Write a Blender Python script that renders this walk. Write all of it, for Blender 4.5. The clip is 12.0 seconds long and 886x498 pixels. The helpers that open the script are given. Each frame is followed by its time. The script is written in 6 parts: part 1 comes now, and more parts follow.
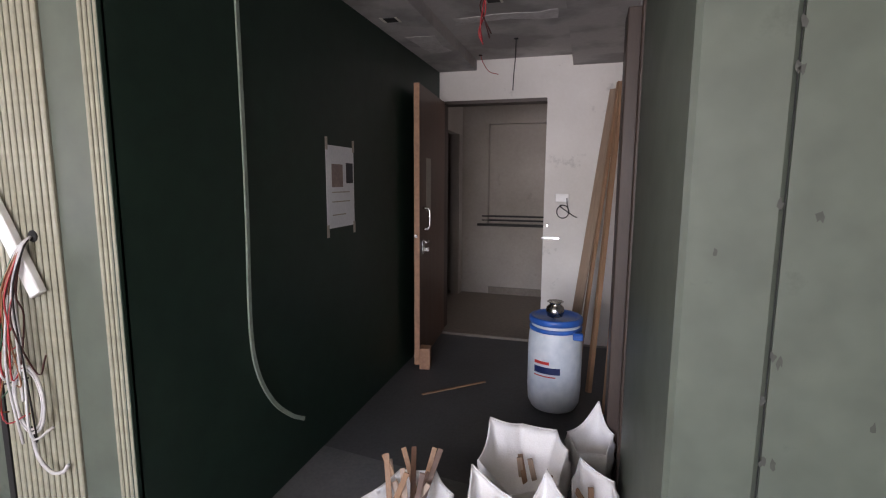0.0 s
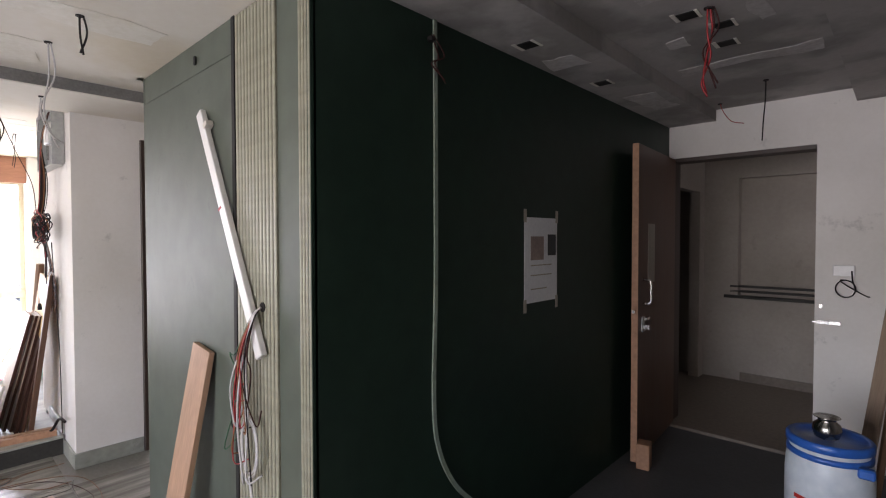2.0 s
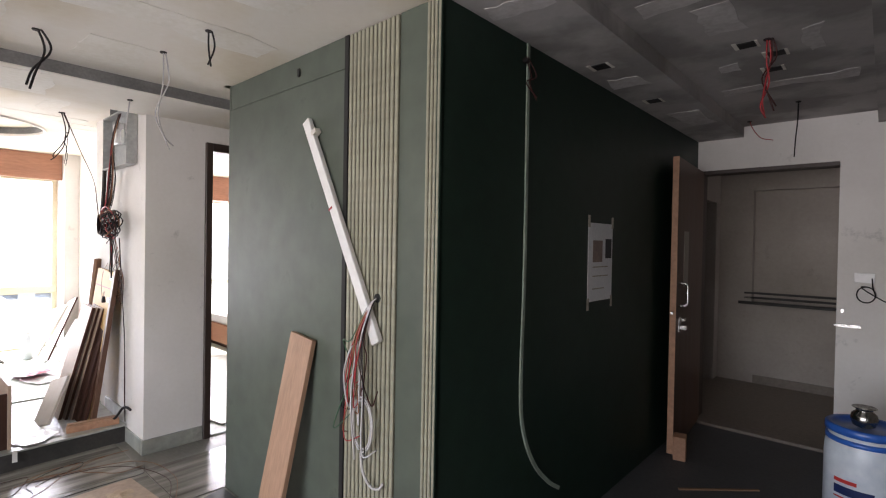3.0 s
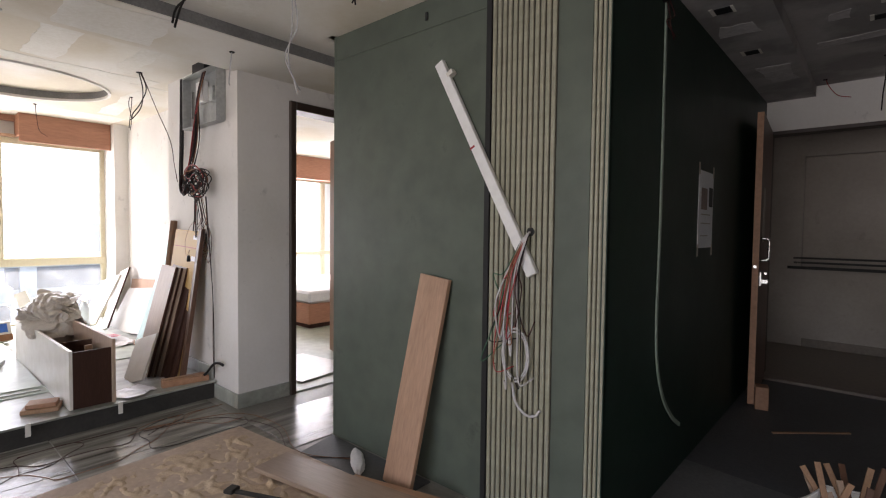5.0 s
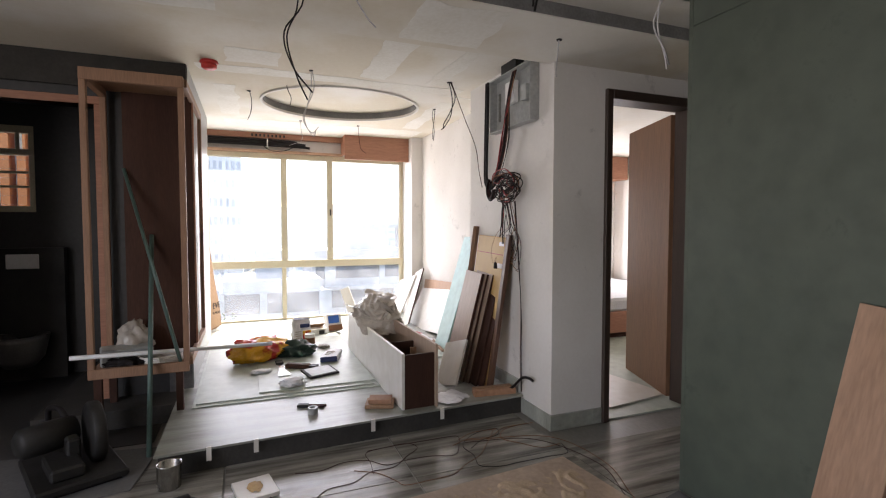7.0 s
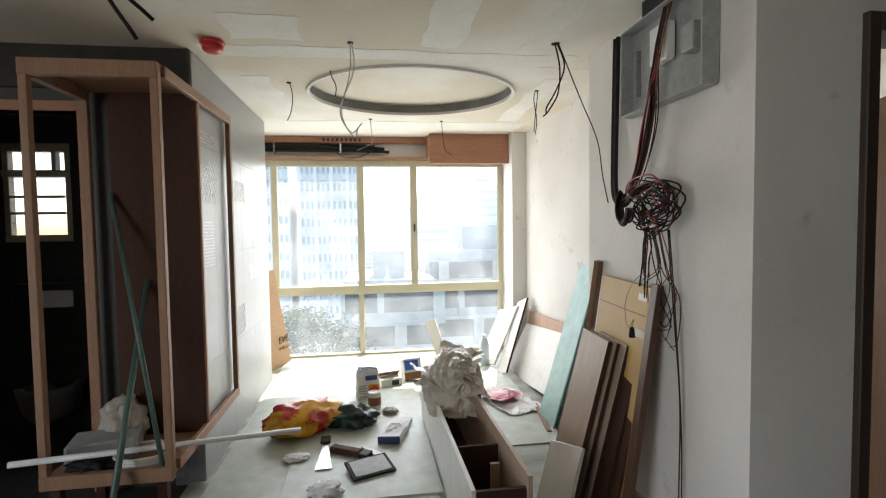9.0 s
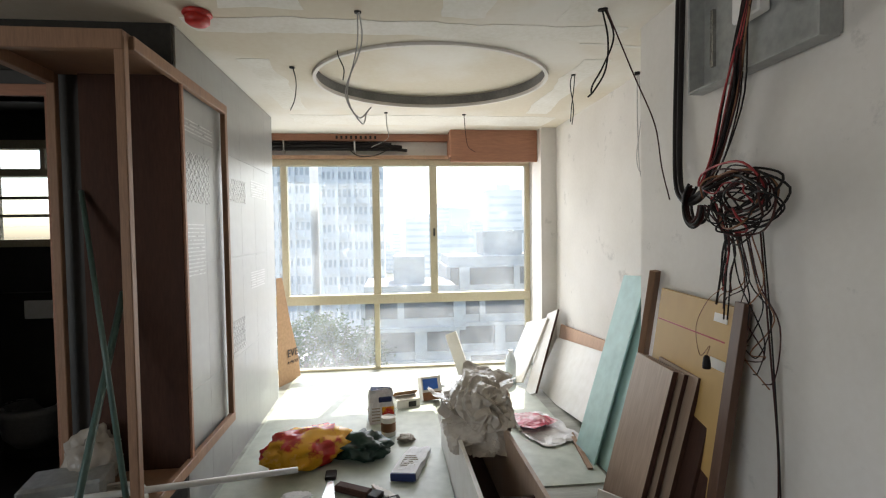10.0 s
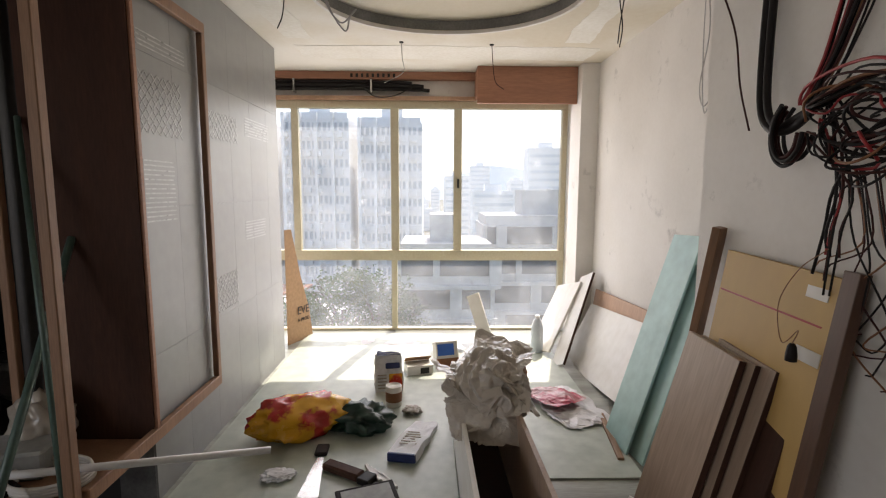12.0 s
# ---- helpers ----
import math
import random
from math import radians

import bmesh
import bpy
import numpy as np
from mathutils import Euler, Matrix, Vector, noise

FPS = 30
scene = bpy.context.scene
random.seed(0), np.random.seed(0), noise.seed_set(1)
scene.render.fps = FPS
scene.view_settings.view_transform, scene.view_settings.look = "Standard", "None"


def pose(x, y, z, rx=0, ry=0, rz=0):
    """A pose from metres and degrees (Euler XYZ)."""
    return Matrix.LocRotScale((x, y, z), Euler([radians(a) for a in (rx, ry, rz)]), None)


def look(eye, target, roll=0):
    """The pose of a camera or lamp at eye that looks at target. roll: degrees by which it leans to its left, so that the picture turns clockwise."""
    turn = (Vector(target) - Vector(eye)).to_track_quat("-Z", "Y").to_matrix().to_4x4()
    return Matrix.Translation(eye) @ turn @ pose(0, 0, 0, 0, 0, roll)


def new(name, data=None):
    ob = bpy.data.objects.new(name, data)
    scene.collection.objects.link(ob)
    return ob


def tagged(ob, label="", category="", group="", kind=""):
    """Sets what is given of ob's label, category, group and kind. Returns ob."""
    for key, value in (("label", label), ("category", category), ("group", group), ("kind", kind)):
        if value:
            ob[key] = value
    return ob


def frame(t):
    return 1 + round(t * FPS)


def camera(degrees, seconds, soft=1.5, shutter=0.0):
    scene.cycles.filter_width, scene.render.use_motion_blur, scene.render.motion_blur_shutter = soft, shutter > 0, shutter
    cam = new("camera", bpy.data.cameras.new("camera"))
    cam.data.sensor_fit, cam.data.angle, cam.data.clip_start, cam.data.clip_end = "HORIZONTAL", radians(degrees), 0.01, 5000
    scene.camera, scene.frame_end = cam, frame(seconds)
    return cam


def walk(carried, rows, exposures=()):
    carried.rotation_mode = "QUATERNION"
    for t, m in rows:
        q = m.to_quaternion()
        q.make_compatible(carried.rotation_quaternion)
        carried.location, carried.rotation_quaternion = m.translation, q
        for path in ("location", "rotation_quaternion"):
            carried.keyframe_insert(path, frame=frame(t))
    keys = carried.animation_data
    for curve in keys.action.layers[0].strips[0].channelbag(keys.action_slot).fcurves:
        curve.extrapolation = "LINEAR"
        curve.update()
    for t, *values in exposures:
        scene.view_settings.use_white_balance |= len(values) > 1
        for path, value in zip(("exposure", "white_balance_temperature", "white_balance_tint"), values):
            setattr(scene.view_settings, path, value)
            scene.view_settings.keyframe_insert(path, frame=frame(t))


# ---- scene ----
cam = camera(84.0, 12.0, soft=1.15)
PATH = [
    (0, (0.179, -0.222, 1.403), (-0.37, 1.681, 1.127), 0.3),
    (0.5, (0.213, -0.259, 1.46), (-0.477, 1.599, 1.192), -0.3),
    (1, (0.246, -0.133, 1.474), (-0.786, 1.571, 1.293), -1.4),
    (1.5, (0.282, 0.007, 1.502), (-1.013, 1.529, 1.424), -0.8),
    (2, (0.271, 0.007, 1.483), (-1.099, 1.464, 1.434), -0.1),
    (2.5, (0.172, -0.187, 1.469), (-1.209, 1.259, 1.432), 0.6),
    (3, (0.091, -0.439, 1.458), (-1.247, 1.048, 1.432), 1.0),
    (3.2, (0.074, -0.5, 1.451), (-1.212, 1.03, 1.414), 1.1),
    (4.8, (-0.299, -0.795, 1.224), (-1.558, 0.751, 1.06), 0.9),
    (5, (-0.354, -0.894, 1.235), (-1.677, 0.603, 1.156), 0.7),
    (5.5, (-0.448, -1.115, 1.248), (-1.924, 0.234, 1.217), 0.4),
    (6, (-0.488, -1.264, 1.251), (-2.096, -0.076, 1.208), -0.0),
    (6.5, (-0.667, -1.229, 1.216), (-2.396, -0.227, 1.14), -0.1),
    (7, (-1.011, -1.071, 1.274), (-2.869, -0.336, 1.185), -0.0),
    (7.2, (-1.098, -1.034, 1.308), (-2.983, -0.37, 1.219), 0.2),
    (8.8, (-2.086, -0.601, 1.452), (-4.052, -0.251, 1.353), -0.7),
    (9, (-2.152, -0.543, 1.478), (-4.13, -0.259, 1.383), -0.8),
    (9.5, (-2.33, -0.5, 1.463), (-4.316, -0.283, 1.383), -0.8),
    (10, (-2.559, -0.5, 1.465), (-4.548, -0.298, 1.394), -0.8),
    (10.5, (-2.736, -0.448, 1.471), (-4.727, -0.259, 1.431), -0.8),
    (11, (-2.887, -0.363, 1.5), (-4.884, -0.266, 1.541), -0.5),
    (11.5, (-2.95, -0.32, 1.494), (-4.947, -0.267, 1.573), -0.2),
    (12, (-2.972, -0.33, 1.402), (-4.958, -0.284, 1.164), 0.2),
]
EXPOSURES = [(0.0, 3.72, 6450, 19), (1.5, 3.35, 6450, 18), (3.0, 3.1, 6500, 16), (5.0, 2.4, 6600, 16), (6.5, 2.1, 6600, 17), (9.0, 1.85, 6500, 5), (10.5, 1.42, 6600, 8), (12.0, 1.25, 6950, 14)]
walk(cam, [(t, look(eye, target, roll)) for t, eye, target, roll in PATH], EXPOSURES)

# ---- world, sun, window light, lobby fill ----
SUN_DIR = Vector((-0.72, 0.2, 1.0)).normalized()   # towards the sun
world = bpy.data.worlds.new("sky")
scene.world = world
world.use_nodes = True
wn = world.node_tree.nodes
sky = wn.new("ShaderNodeTexSky")
sky.sky_type, sky.sun_disc = "NISHITA", False
sky.sun_elevation, sky.sun_rotation = math.asin(SUN_DIR.z), math.atan2(SUN_DIR.x, SUN_DIR.y)
sky.air_density, sky.dust_density = 1.0, 2.0
wn["Background"].inputs["Strength"].default_value = 0.14
world.node_tree.links.new(sky.outputs[0], wn["Background"].inputs[0])
sun = new("sun", bpy.data.lights.new("sun", "SUN"))
sun.data.energy, sun.data.angle, sun.data.color = 2.6, radians(0.6), (1, 0.95, 0.86)
sun.matrix_world = look((0, 0, 30), Vector((0, 0, 30)) - SUN_DIR)


def window_light(name, at, target, w, h, watts):
    ob = new(name, bpy.data.lights.new(name, "AREA"))
    ob.data.shape, ob.data.size, ob.data.size_y, ob.data.energy = "RECTANGLE", w, h, watts
    ob.data.color = (1, 0.965, 0.985)
    ob.matrix_world = look(at, target)
    return ob


window_light("daylight_window_1", (-7.28, -0.4, 1.15), (0, -0.4, 1.05), 2.5, 1.9, 11)
window_light("daylight_window_2", (-7.3, 3.3, 1.2), (0, 2.6, 1.1), 1.6, 1.5, 12)
window_light("daylight_window_3", (-0.95, -4.27, 1.35), (-0.8, 0, 1.2), 3.2, 1.6, 17)
window_light("daylight_window_4", (-6.12, -2.96, 1.76), (0, -2.9, 1.2), 0.42, 0.66, 0.2)
# added fill lamp for the lobby; no window stands behind it
window_light("daylight_lobby", (0.88, 5.0, 1.3), (-1, 5.3, 1.0), 0.8, 1.2, 0.6)

# ---- materials ----


def mat(name, col, rough=0.6, col2=None, scale=3.0, grain=60.0, bump=0.15, metal=0.0, stretch=(1, 1, 1), mixpow=0.5, vary=0.0, spec=0.5, stain=0.0, over=0.3):
    m = bpy.data.materials.new(name)
    m.use_nodes = True
    nt = m.node_tree
    bs = nt.nodes["Principled BSDF"]
    tc = nt.nodes.new("ShaderNodeTexCoord")
    mp = nt.nodes.new("ShaderNodeMapping")
    mp.inputs["Scale"].default_value = stretch
    nt.links.new(tc.outputs["Object"], mp.inputs["Vector"])
    n1 = nt.nodes.new("ShaderNodeTexNoise")
    n1.inputs["Scale"].default_value, n1.inputs["Detail"].default_value = scale, 6
    n2 = nt.nodes.new("ShaderNodeTexNoise")
    n2.inputs["Scale"].default_value, n2.inputs["Detail"].default_value = grain, 3
    for n in (n1, n2):
        nt.links.new(mp.outputs[0], n.inputs["Vector"])
    ramp = nt.nodes.new("ShaderNodeValToRGB")
    ramp.color_ramp.elements[0].position, ramp.color_ramp.elements[1].position = 0.5 - mixpow / 2, 0.5 + mixpow / 2
    c2 = col2 or tuple(c * 0.8 for c in col)
    ramp.color_ramp.elements[0].color, ramp.color_ramp.elements[1].color = (*c2, 1), (*col, 1)
    nt.links.new(n1.outputs["Fac"], ramp.inputs[0])
    mx = nt.nodes.new("ShaderNodeMixRGB")
    mx.blend_type = "OVERLAY"
    mx.inputs[0].default_value = over
    nt.links.new(ramp.outputs[0], mx.inputs[1])
    nt.links.new(n2.outputs["Fac"], mx.inputs[2])
    out = mx.outputs[0]
    if vary:
        info = nt.nodes.new("ShaderNodeObjectInfo")
        mr = nt.nodes.new("ShaderNodeMapRange")
        mr.inputs["To Min"].default_value, mr.inputs["To Max"].default_value = 1 - vary, 1 + vary
        nt.links.new(info.outputs["Random"], mr.inputs[0])
        hsv = nt.nodes.new("ShaderNodeHueSaturation")
        nt.links.new(mr.outputs[0], hsv.inputs["Value"])
        nt.links.new(out, hsv.inputs["Color"])
        out = hsv.outputs[0]
    if stain:
        n3 = nt.nodes.new("ShaderNodeTexNoise")
        n3.inputs["Scale"].default_value, n3.inputs["Detail"].default_value, n3.inputs["Roughness"].default_value = 4.5, 9, 0.7
        nt.links.new(tc.outputs["Object"], n3.inputs["Vector"])
        sr = nt.nodes.new("ShaderNodeMapRange")
        sr.inputs["From Min"].default_value, sr.inputs["From Max"].default_value, sr.inputs["To Max"].default_value = 0.60, 0.72, stain
        nt.links.new(n3.outputs["Fac"], sr.inputs[0])
        sm = nt.nodes.new("ShaderNodeMixRGB")
        sm.inputs[2].default_value = (*[v * 0.35 for v in c2], 1)
        nt.links.new(sr.outputs[0], sm.inputs[0])
        nt.links.new(out, sm.inputs[1])
        out = sm.outputs[0]
    nt.links.new(out, bs.inputs["Base Color"])
    rr = nt.nodes.new("ShaderNodeMapRange")
    rr.inputs["To Min"].default_value, rr.inputs["To Max"].default_value = max(0.03, rough - 0.1), min(1, rough + 0.1)
    nt.links.new(n1.outputs["Fac"], rr.inputs[0])
    nt.links.new(rr.outputs[0], bs.inputs["Roughness"])
    bs.inputs["Metallic"].default_value = metal
    bs.inputs["Specular IOR Level"].default_value = spec
    if bump:
        b = nt.nodes.new("ShaderNodeBump")
        b.inputs["Strength"].default_value, b.inputs["Distance"].default_value = bump, 0.004
        nt.links.new(n2.outputs["Fac"], b.inputs["Height"])
        nt.links.new(b.outputs[0], bs.inputs["Normal"])
    return m


M = {}
M["plaster"] = mat("white wall primer with smudges", (0.79, 0.76, 0.73), 0.85, (0.66, 0.63, 0.59), 1.6, 40, 0.12, mixpow=0.45, stain=0.5, over=0.1)
M["ceiling"] = mat("gypsum ceiling with joint paste", (0.66, 0.60, 0.49), 0.9, (0.76, 0.73, 0.67), 0.9, 30, 0.08, mixpow=0.14, over=0.1)
# passage ceiling gypsum, darker and greyer than the living room's
M["ceil_grey"] = mat("darker grey gypsum", (0.30, 0.285, 0.275), 0.9, (0.46, 0.44, 0.43), 2.2, 30, 0.08, mixpow=0.12, over=0.1)
M["beam_grey"] = mat("raw grey cement render, also painted recess shade", (0.24, 0.235, 0.23), 0.95, (0.14, 0.135, 0.13), 5, 80, 0.4)
M["paste"] = mat("white joint paste", (0.80, 0.78, 0.73), 0.9, (0.7, 0.67, 0.6), 4, 40, 0.15)
M["paste_grey"] = mat("darker greyish joint paste", (0.66, 0.64, 0.63), 0.9, (0.46, 0.44, 0.43), 5, 40, 0.12)
# near-black base colour paints the gloom of the bathroom
M["bath"] = mat("bathroom tile with painted shade", (0.045, 0.042, 0.04), 0.5, (0.03, 0.029, 0.028), 2, 30, 0.05)
M["soffit"] = mat("raw grey slab", (0.10, 0.095, 0.093), 0.95, (0.24, 0.235, 0.23), 6, 80, 0.5)
M["sage"] = mat("sage green laminate under film", (0.087, 0.103, 0.080), 0.52, (0.070, 0.085, 0.066), 1.6, 9, 0.02, mixpow=0.8, stain=0.55)
M["deep"] = mat("deep green laminate", (0.014, 0.032, 0.022), 0.5, (0.010, 0.024, 0.017), 2.0, 12, 0.02, spec=0.3)
M["edging"] = mat("pale sage edging tape", (0.27, 0.32, 0.27), 0.4, (0.23, 0.28, 0.23), 4, 40, 0.02)
M["flute"] = mat("cream sage fluted panel", (0.30, 0.29, 0.22), 0.42, (0.265, 0.255, 0.19), 3, 40, 0.03)
# groove colour is darkened to paint the shade between ribs
M["flute_gap"] = mat("groove with painted shade", (0.035, 0.03, 0.022), 0.7)
M["black"] = mat("black of strips, print and painted shade", (0.008, 0.008, 0.008), 0.7)
M["floor"] = mat("dusty grey floor film", (0.26, 0.25, 0.225), 0.42, (0.13, 0.125, 0.11), 1.3, 25, 0.12, stretch=(1, 2.2, 1), mixpow=0.6)
M["tile"] = mat("dusty streaked floor sheet", (0.40, 0.385, 0.345), 0.2, (0.055, 0.05, 0.038), 1.5, 30, 0.10, stretch=(9, 0.7, 1), mixpow=0.36, vary=0.18, stain=0.5)
M["dark_floor"] = mat("dark grey floor cover", (0.09, 0.092, 0.095), 0.6, (0.055, 0.056, 0.057), 2.2, 60, 0.2, mixpow=0.5)
M["grime"] = mat("grimy lobby paint", (0.42, 0.38, 0.34), 0.85, (0.28, 0.245, 0.21), 1.2, 30, 0.1, mixpow=0.5, stain=0.3, over=0.1)
M["cover2"] = mat("dusty grey floor cover", (0.15, 0.15, 0.15), 0.6, (0.10, 0.10, 0.10), 3, 60, 0.2)
M["orange_fin"] = mat("orange facade fin", (0.55, 0.20, 0.06), 0.6)
M["lobby_floor"] = mat("brown lobby stone", (0.20, 0.165, 0.135), 0.5, (0.15, 0.125, 0.10), 1.5, 30, 0.05)
M["plat"] = mat("platform marble under dust", (0.41, 0.42, 0.375), 0.34, (0.15, 0.155, 0.125), 1.3, 25, 0.08, stretch=(7, 0.8, 1), mixpow=0.45, stain=0.4)
# dark colour holds the shadow under the platform top
M["plat_edge"] = mat("rough edge with painted shadow", (0.055, 0.05, 0.045), 0.9, (0.025, 0.024, 0.02), 6, 50, 0.3)
M["sheet"] = mat("pale green board sheet", (0.46, 0.50, 0.43), 0.42, (0.40, 0.44, 0.38), 1.5, 12, 0.03, vary=0.08)
M["wood"] = mat("raw light wood", (0.34, 0.20, 0.12), 0.6, (0.25, 0.145, 0.08), 3, 30, 0.15, stretch=(6, 6, 0.6), vary=0.15)
M["ply"] = mat("pinkish plywood", (0.45, 0.28, 0.185), 0.6, (0.36, 0.215, 0.135), 2.2, 22, 0.08, stretch=(5, 5, 0.7), vary=0.1)
M["ply_edge"] = mat("red-brown plywood face", (0.40, 0.19, 0.115), 0.55, (0.33, 0.15, 0.09), 2, 20, 0.06, stretch=(1, 0.6, 4))
M["ply_dark"] = mat("dark brown plywood", (0.065, 0.03, 0.02), 0.7, (0.045, 0.021, 0.015), 2.5, 25, 0.06, stretch=(5, 5, 0.7), vary=0.2, spec=0.2)
M["chip"] = mat("yellow shuttering board", (0.52, 0.34, 0.12), 0.55, (0.44, 0.27, 0.09), 1.6, 30, 0.03, stretch=(1, 1, 0.5), over=0.08)
M["lam"] = mat("off-white laminate board", (0.70, 0.67, 0.62), 0.35, (0.64, 0.61, 0.55), 2, 12, 0.02, vary=0.05)
M["cab_wood"] = mat("raw cabinet lipping", (0.33, 0.185, 0.11), 0.6, (0.24, 0.13, 0.075), 3, 30, 0.12, stretch=(6, 6, 0.6), vary=0.1)
M["ply_door"] = mat("light brown plywood door", (0.25, 0.135, 0.075), 0.5, (0.19, 0.10, 0.055), 2, 20, 0.05, stretch=(5, 5, 0.6))
M["scuff"] = mat("dark scuff", (0.05, 0.052, 0.045), 0.7)
M["mauve"] = mat("greyish wood laminate", (0.38, 0.28, 0.21), 0.45, (0.31, 0.22, 0.16), 2, 18, 0.03, stretch=(6, 6, 0.5), vary=0.12)
M["teal"] = mat("pale teal laminate", (0.32, 0.50, 0.47), 0.4, (0.29, 0.46, 0.43), 2, 12, 0.02)
M["frame_wood"] = mat("dark stained door frame", (0.055, 0.035, 0.026), 0.5, (0.038, 0.024, 0.018), 3, 30, 0.08, stretch=(6, 6, 0.7))
M["door"] = mat("brown veneer door", (0.12, 0.060, 0.036), 0.45, (0.085, 0.041, 0.025), 2.5, 25, 0.05, stretch=(6, 6, 0.6))
M["alu"] = mat("cream powder-coated aluminium", (0.70, 0.63, 0.46), 0.4, (0.64, 0.58, 0.42), 4, 60, 0.02)
M["white"] = mat("white plastic", (0.78, 0.77, 0.76), 0.35, (0.70, 0.69, 0.67), 4, 30, 0.02)
M["steel"] = mat("worn steel", (0.55, 0.54, 0.52), 0.25, (0.40, 0.39, 0.37), 10, 80, 0.05, metal=1.0)
M["grey_box"] = mat("grey enamelled metal", (0.36, 0.37, 0.36), 0.4, (0.30, 0.31, 0.30), 4, 40, 0.03)
M["drum"] = mat("translucent white drum plastic", (0.62, 0.67, 0.72), 0.35, (0.55, 0.60, 0.66), 4, 20, 0.03)
M["blue"] = mat("blue plastic", (0.03, 0.13, 0.48), 0.35, (0.025, 0.10, 0.40), 4, 20, 0.02)
M["navy"] = mat("navy label print", (0.012, 0.025, 0.11), 0.4)
M["red"] = mat("red plastic", (0.55, 0.035, 0.03), 0.4, (0.45, 0.03, 0.025))
M["w_red"] = mat("red wire", (0.36, 0.025, 0.03), 0.45)
M["w_black"] = mat("black cable", (0.014, 0.011, 0.011), 0.6, spec=0.25)
M["w_brown"] = mat("maroon cable", (0.05, 0.014, 0.012), 0.6, spec=0.25)
M["w_grey"] = mat("grey cable", (0.52, 0.50, 0.50), 0.45)
M["w_orange"] = mat("orange brown wire", (0.24, 0.10, 0.04), 0.5)
M["w_green"] = mat("green wire", (0.03, 0.10, 0.05), 0.5)
M["sack"] = mat("white woven sack", (0.82, 0.80, 0.79), 0.6, (0.74, 0.72, 0.70), 5, 160, 0.25)
M["poly"] = mat("dusty greyish polythene", (0.54, 0.49, 0.43), 0.16, (0.42, 0.375, 0.32), 6, 40, 0.05, over=0.1)
M["paper"] = mat("white paper", (0.74, 0.74, 0.76), 0.8, (0.68, 0.68, 0.70))
M["print"] = mat("faded print", (0.32, 0.24, 0.21), 0.8, (0.22, 0.17, 0.16), 9, 60)
M["print_dk"] = mat("dark print", (0.06, 0.06, 0.065), 0.8)
M["tape"] = mat("pale brown tape", (0.40, 0.36, 0.30), 0.5)
M["yellow"] = mat("yellow red packaging", (0.72, 0.36, 0.02), 0.25, (0.48, 0.025, 0.015), 5.5, 20, 0.05, mixpow=0.05, over=0.1)
M["crimson"] = mat("crimson wrapper", (0.42, 0.03, 0.07), 0.3, (0.55, 0.30, 0.32), 9, 40, 0.1, mixpow=0.15)
M["silver"] = mat("pale silvery film", (0.74, 0.73, 0.74), 0.3, (0.60, 0.60, 0.62), 6, 30, 0.03, metal=0.1)
M["dk_green"] = mat("dark green tool plastic", (0.012, 0.045, 0.03), 0.35, (0.01, 0.03, 0.02))
M["dk_metal"] = mat("dusty dark metal", (0.014, 0.013, 0.012), 0.6, (0.03, 0.028, 0.025), 6, 60, 0.2, metal=0.3)
M["carton"] = mat("brown carton", (0.42, 0.25, 0.13), 0.75, (0.36, 0.21, 0.10), 3, 40, 0.05)
M["tile_wall"] = mat("grey wall tile with film", (0.29, 0.29, 0.28), 0.36, (0.25, 0.25, 0.24), 2, 14, 0.03, vary=0.04, over=0.12)
M["motif"] = mat("raised grey tile motif", (0.50, 0.50, 0.49), 0.3, (0.30, 0.30, 0.29), 30, 60, 0.1)
M["sawdust"] = mat("pale sawdust", (0.52, 0.40, 0.28), 0.95, (0.42, 0.32, 0.22), 20, 120, 0.5)
M["sheet_ply"] = mat("dusty beige plywood sheet", (0.47, 0.36, 0.27), 0.7, (0.37, 0.28, 0.21), 2.5, 40, 0.15, mixpow=0.5)
M["pipe_green"] = mat("dull green pipe", (0.09, 0.15, 0.13), 0.4)
M["concrete"] = mat("weathered concrete block", (0.50, 0.49, 0.47), 0.9, (0.38, 0.37, 0.36), 0.25, 2, 0.0)
# tower and far pane colours are lightened to paint in distance haze
M["tower"] = mat("tower wall with painted haze", (0.80, 0.80, 0.79), 0.9, (0.74, 0.75, 0.75), 0.2, 2, 0.0, vary=0.06)
M["pane_far"] = mat("far window pane paled by painted haze", (0.50, 0.53, 0.56), 0.5)
M["pane_haze"] = mat("row of far windows with painted haze", (0.66, 0.69, 0.72), 0.7)
M["pane_near"] = mat("open storey with painted shade", (0.06, 0.065, 0.07), 0.5)
M["leaf"] = mat("foliage", (0.12, 0.18, 0.05), 0.7, (0.07, 0.12, 0.03), 0.6, 4, 0.0, vary=0.2)
M["bark"] = mat("bark", (0.12, 0.09, 0.06), 0.9)
M["land"] = mat("city ground", (0.20, 0.19, 0.16), 0.95, (0.12, 0.13, 0.08), 0.03, 0.3, 0.0)
# bluish pale tint paints the haze over the hill
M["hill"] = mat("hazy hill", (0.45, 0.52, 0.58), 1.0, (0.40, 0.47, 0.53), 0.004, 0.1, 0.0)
M["mattress"] = mat("pale mattress", (0.72, 0.73, 0.74), 0.8)
# toilet white lowered to grey to paint the dim room
M["ceramic"] = mat("white ceramic darkened by painted shade", (0.14, 0.136, 0.13), 0.3)
M["pink"] = mat("wood block", (0.42, 0.23, 0.14), 0.6, (0.34, 0.18, 0.10), 5, 40, 0.1, vary=0.15)

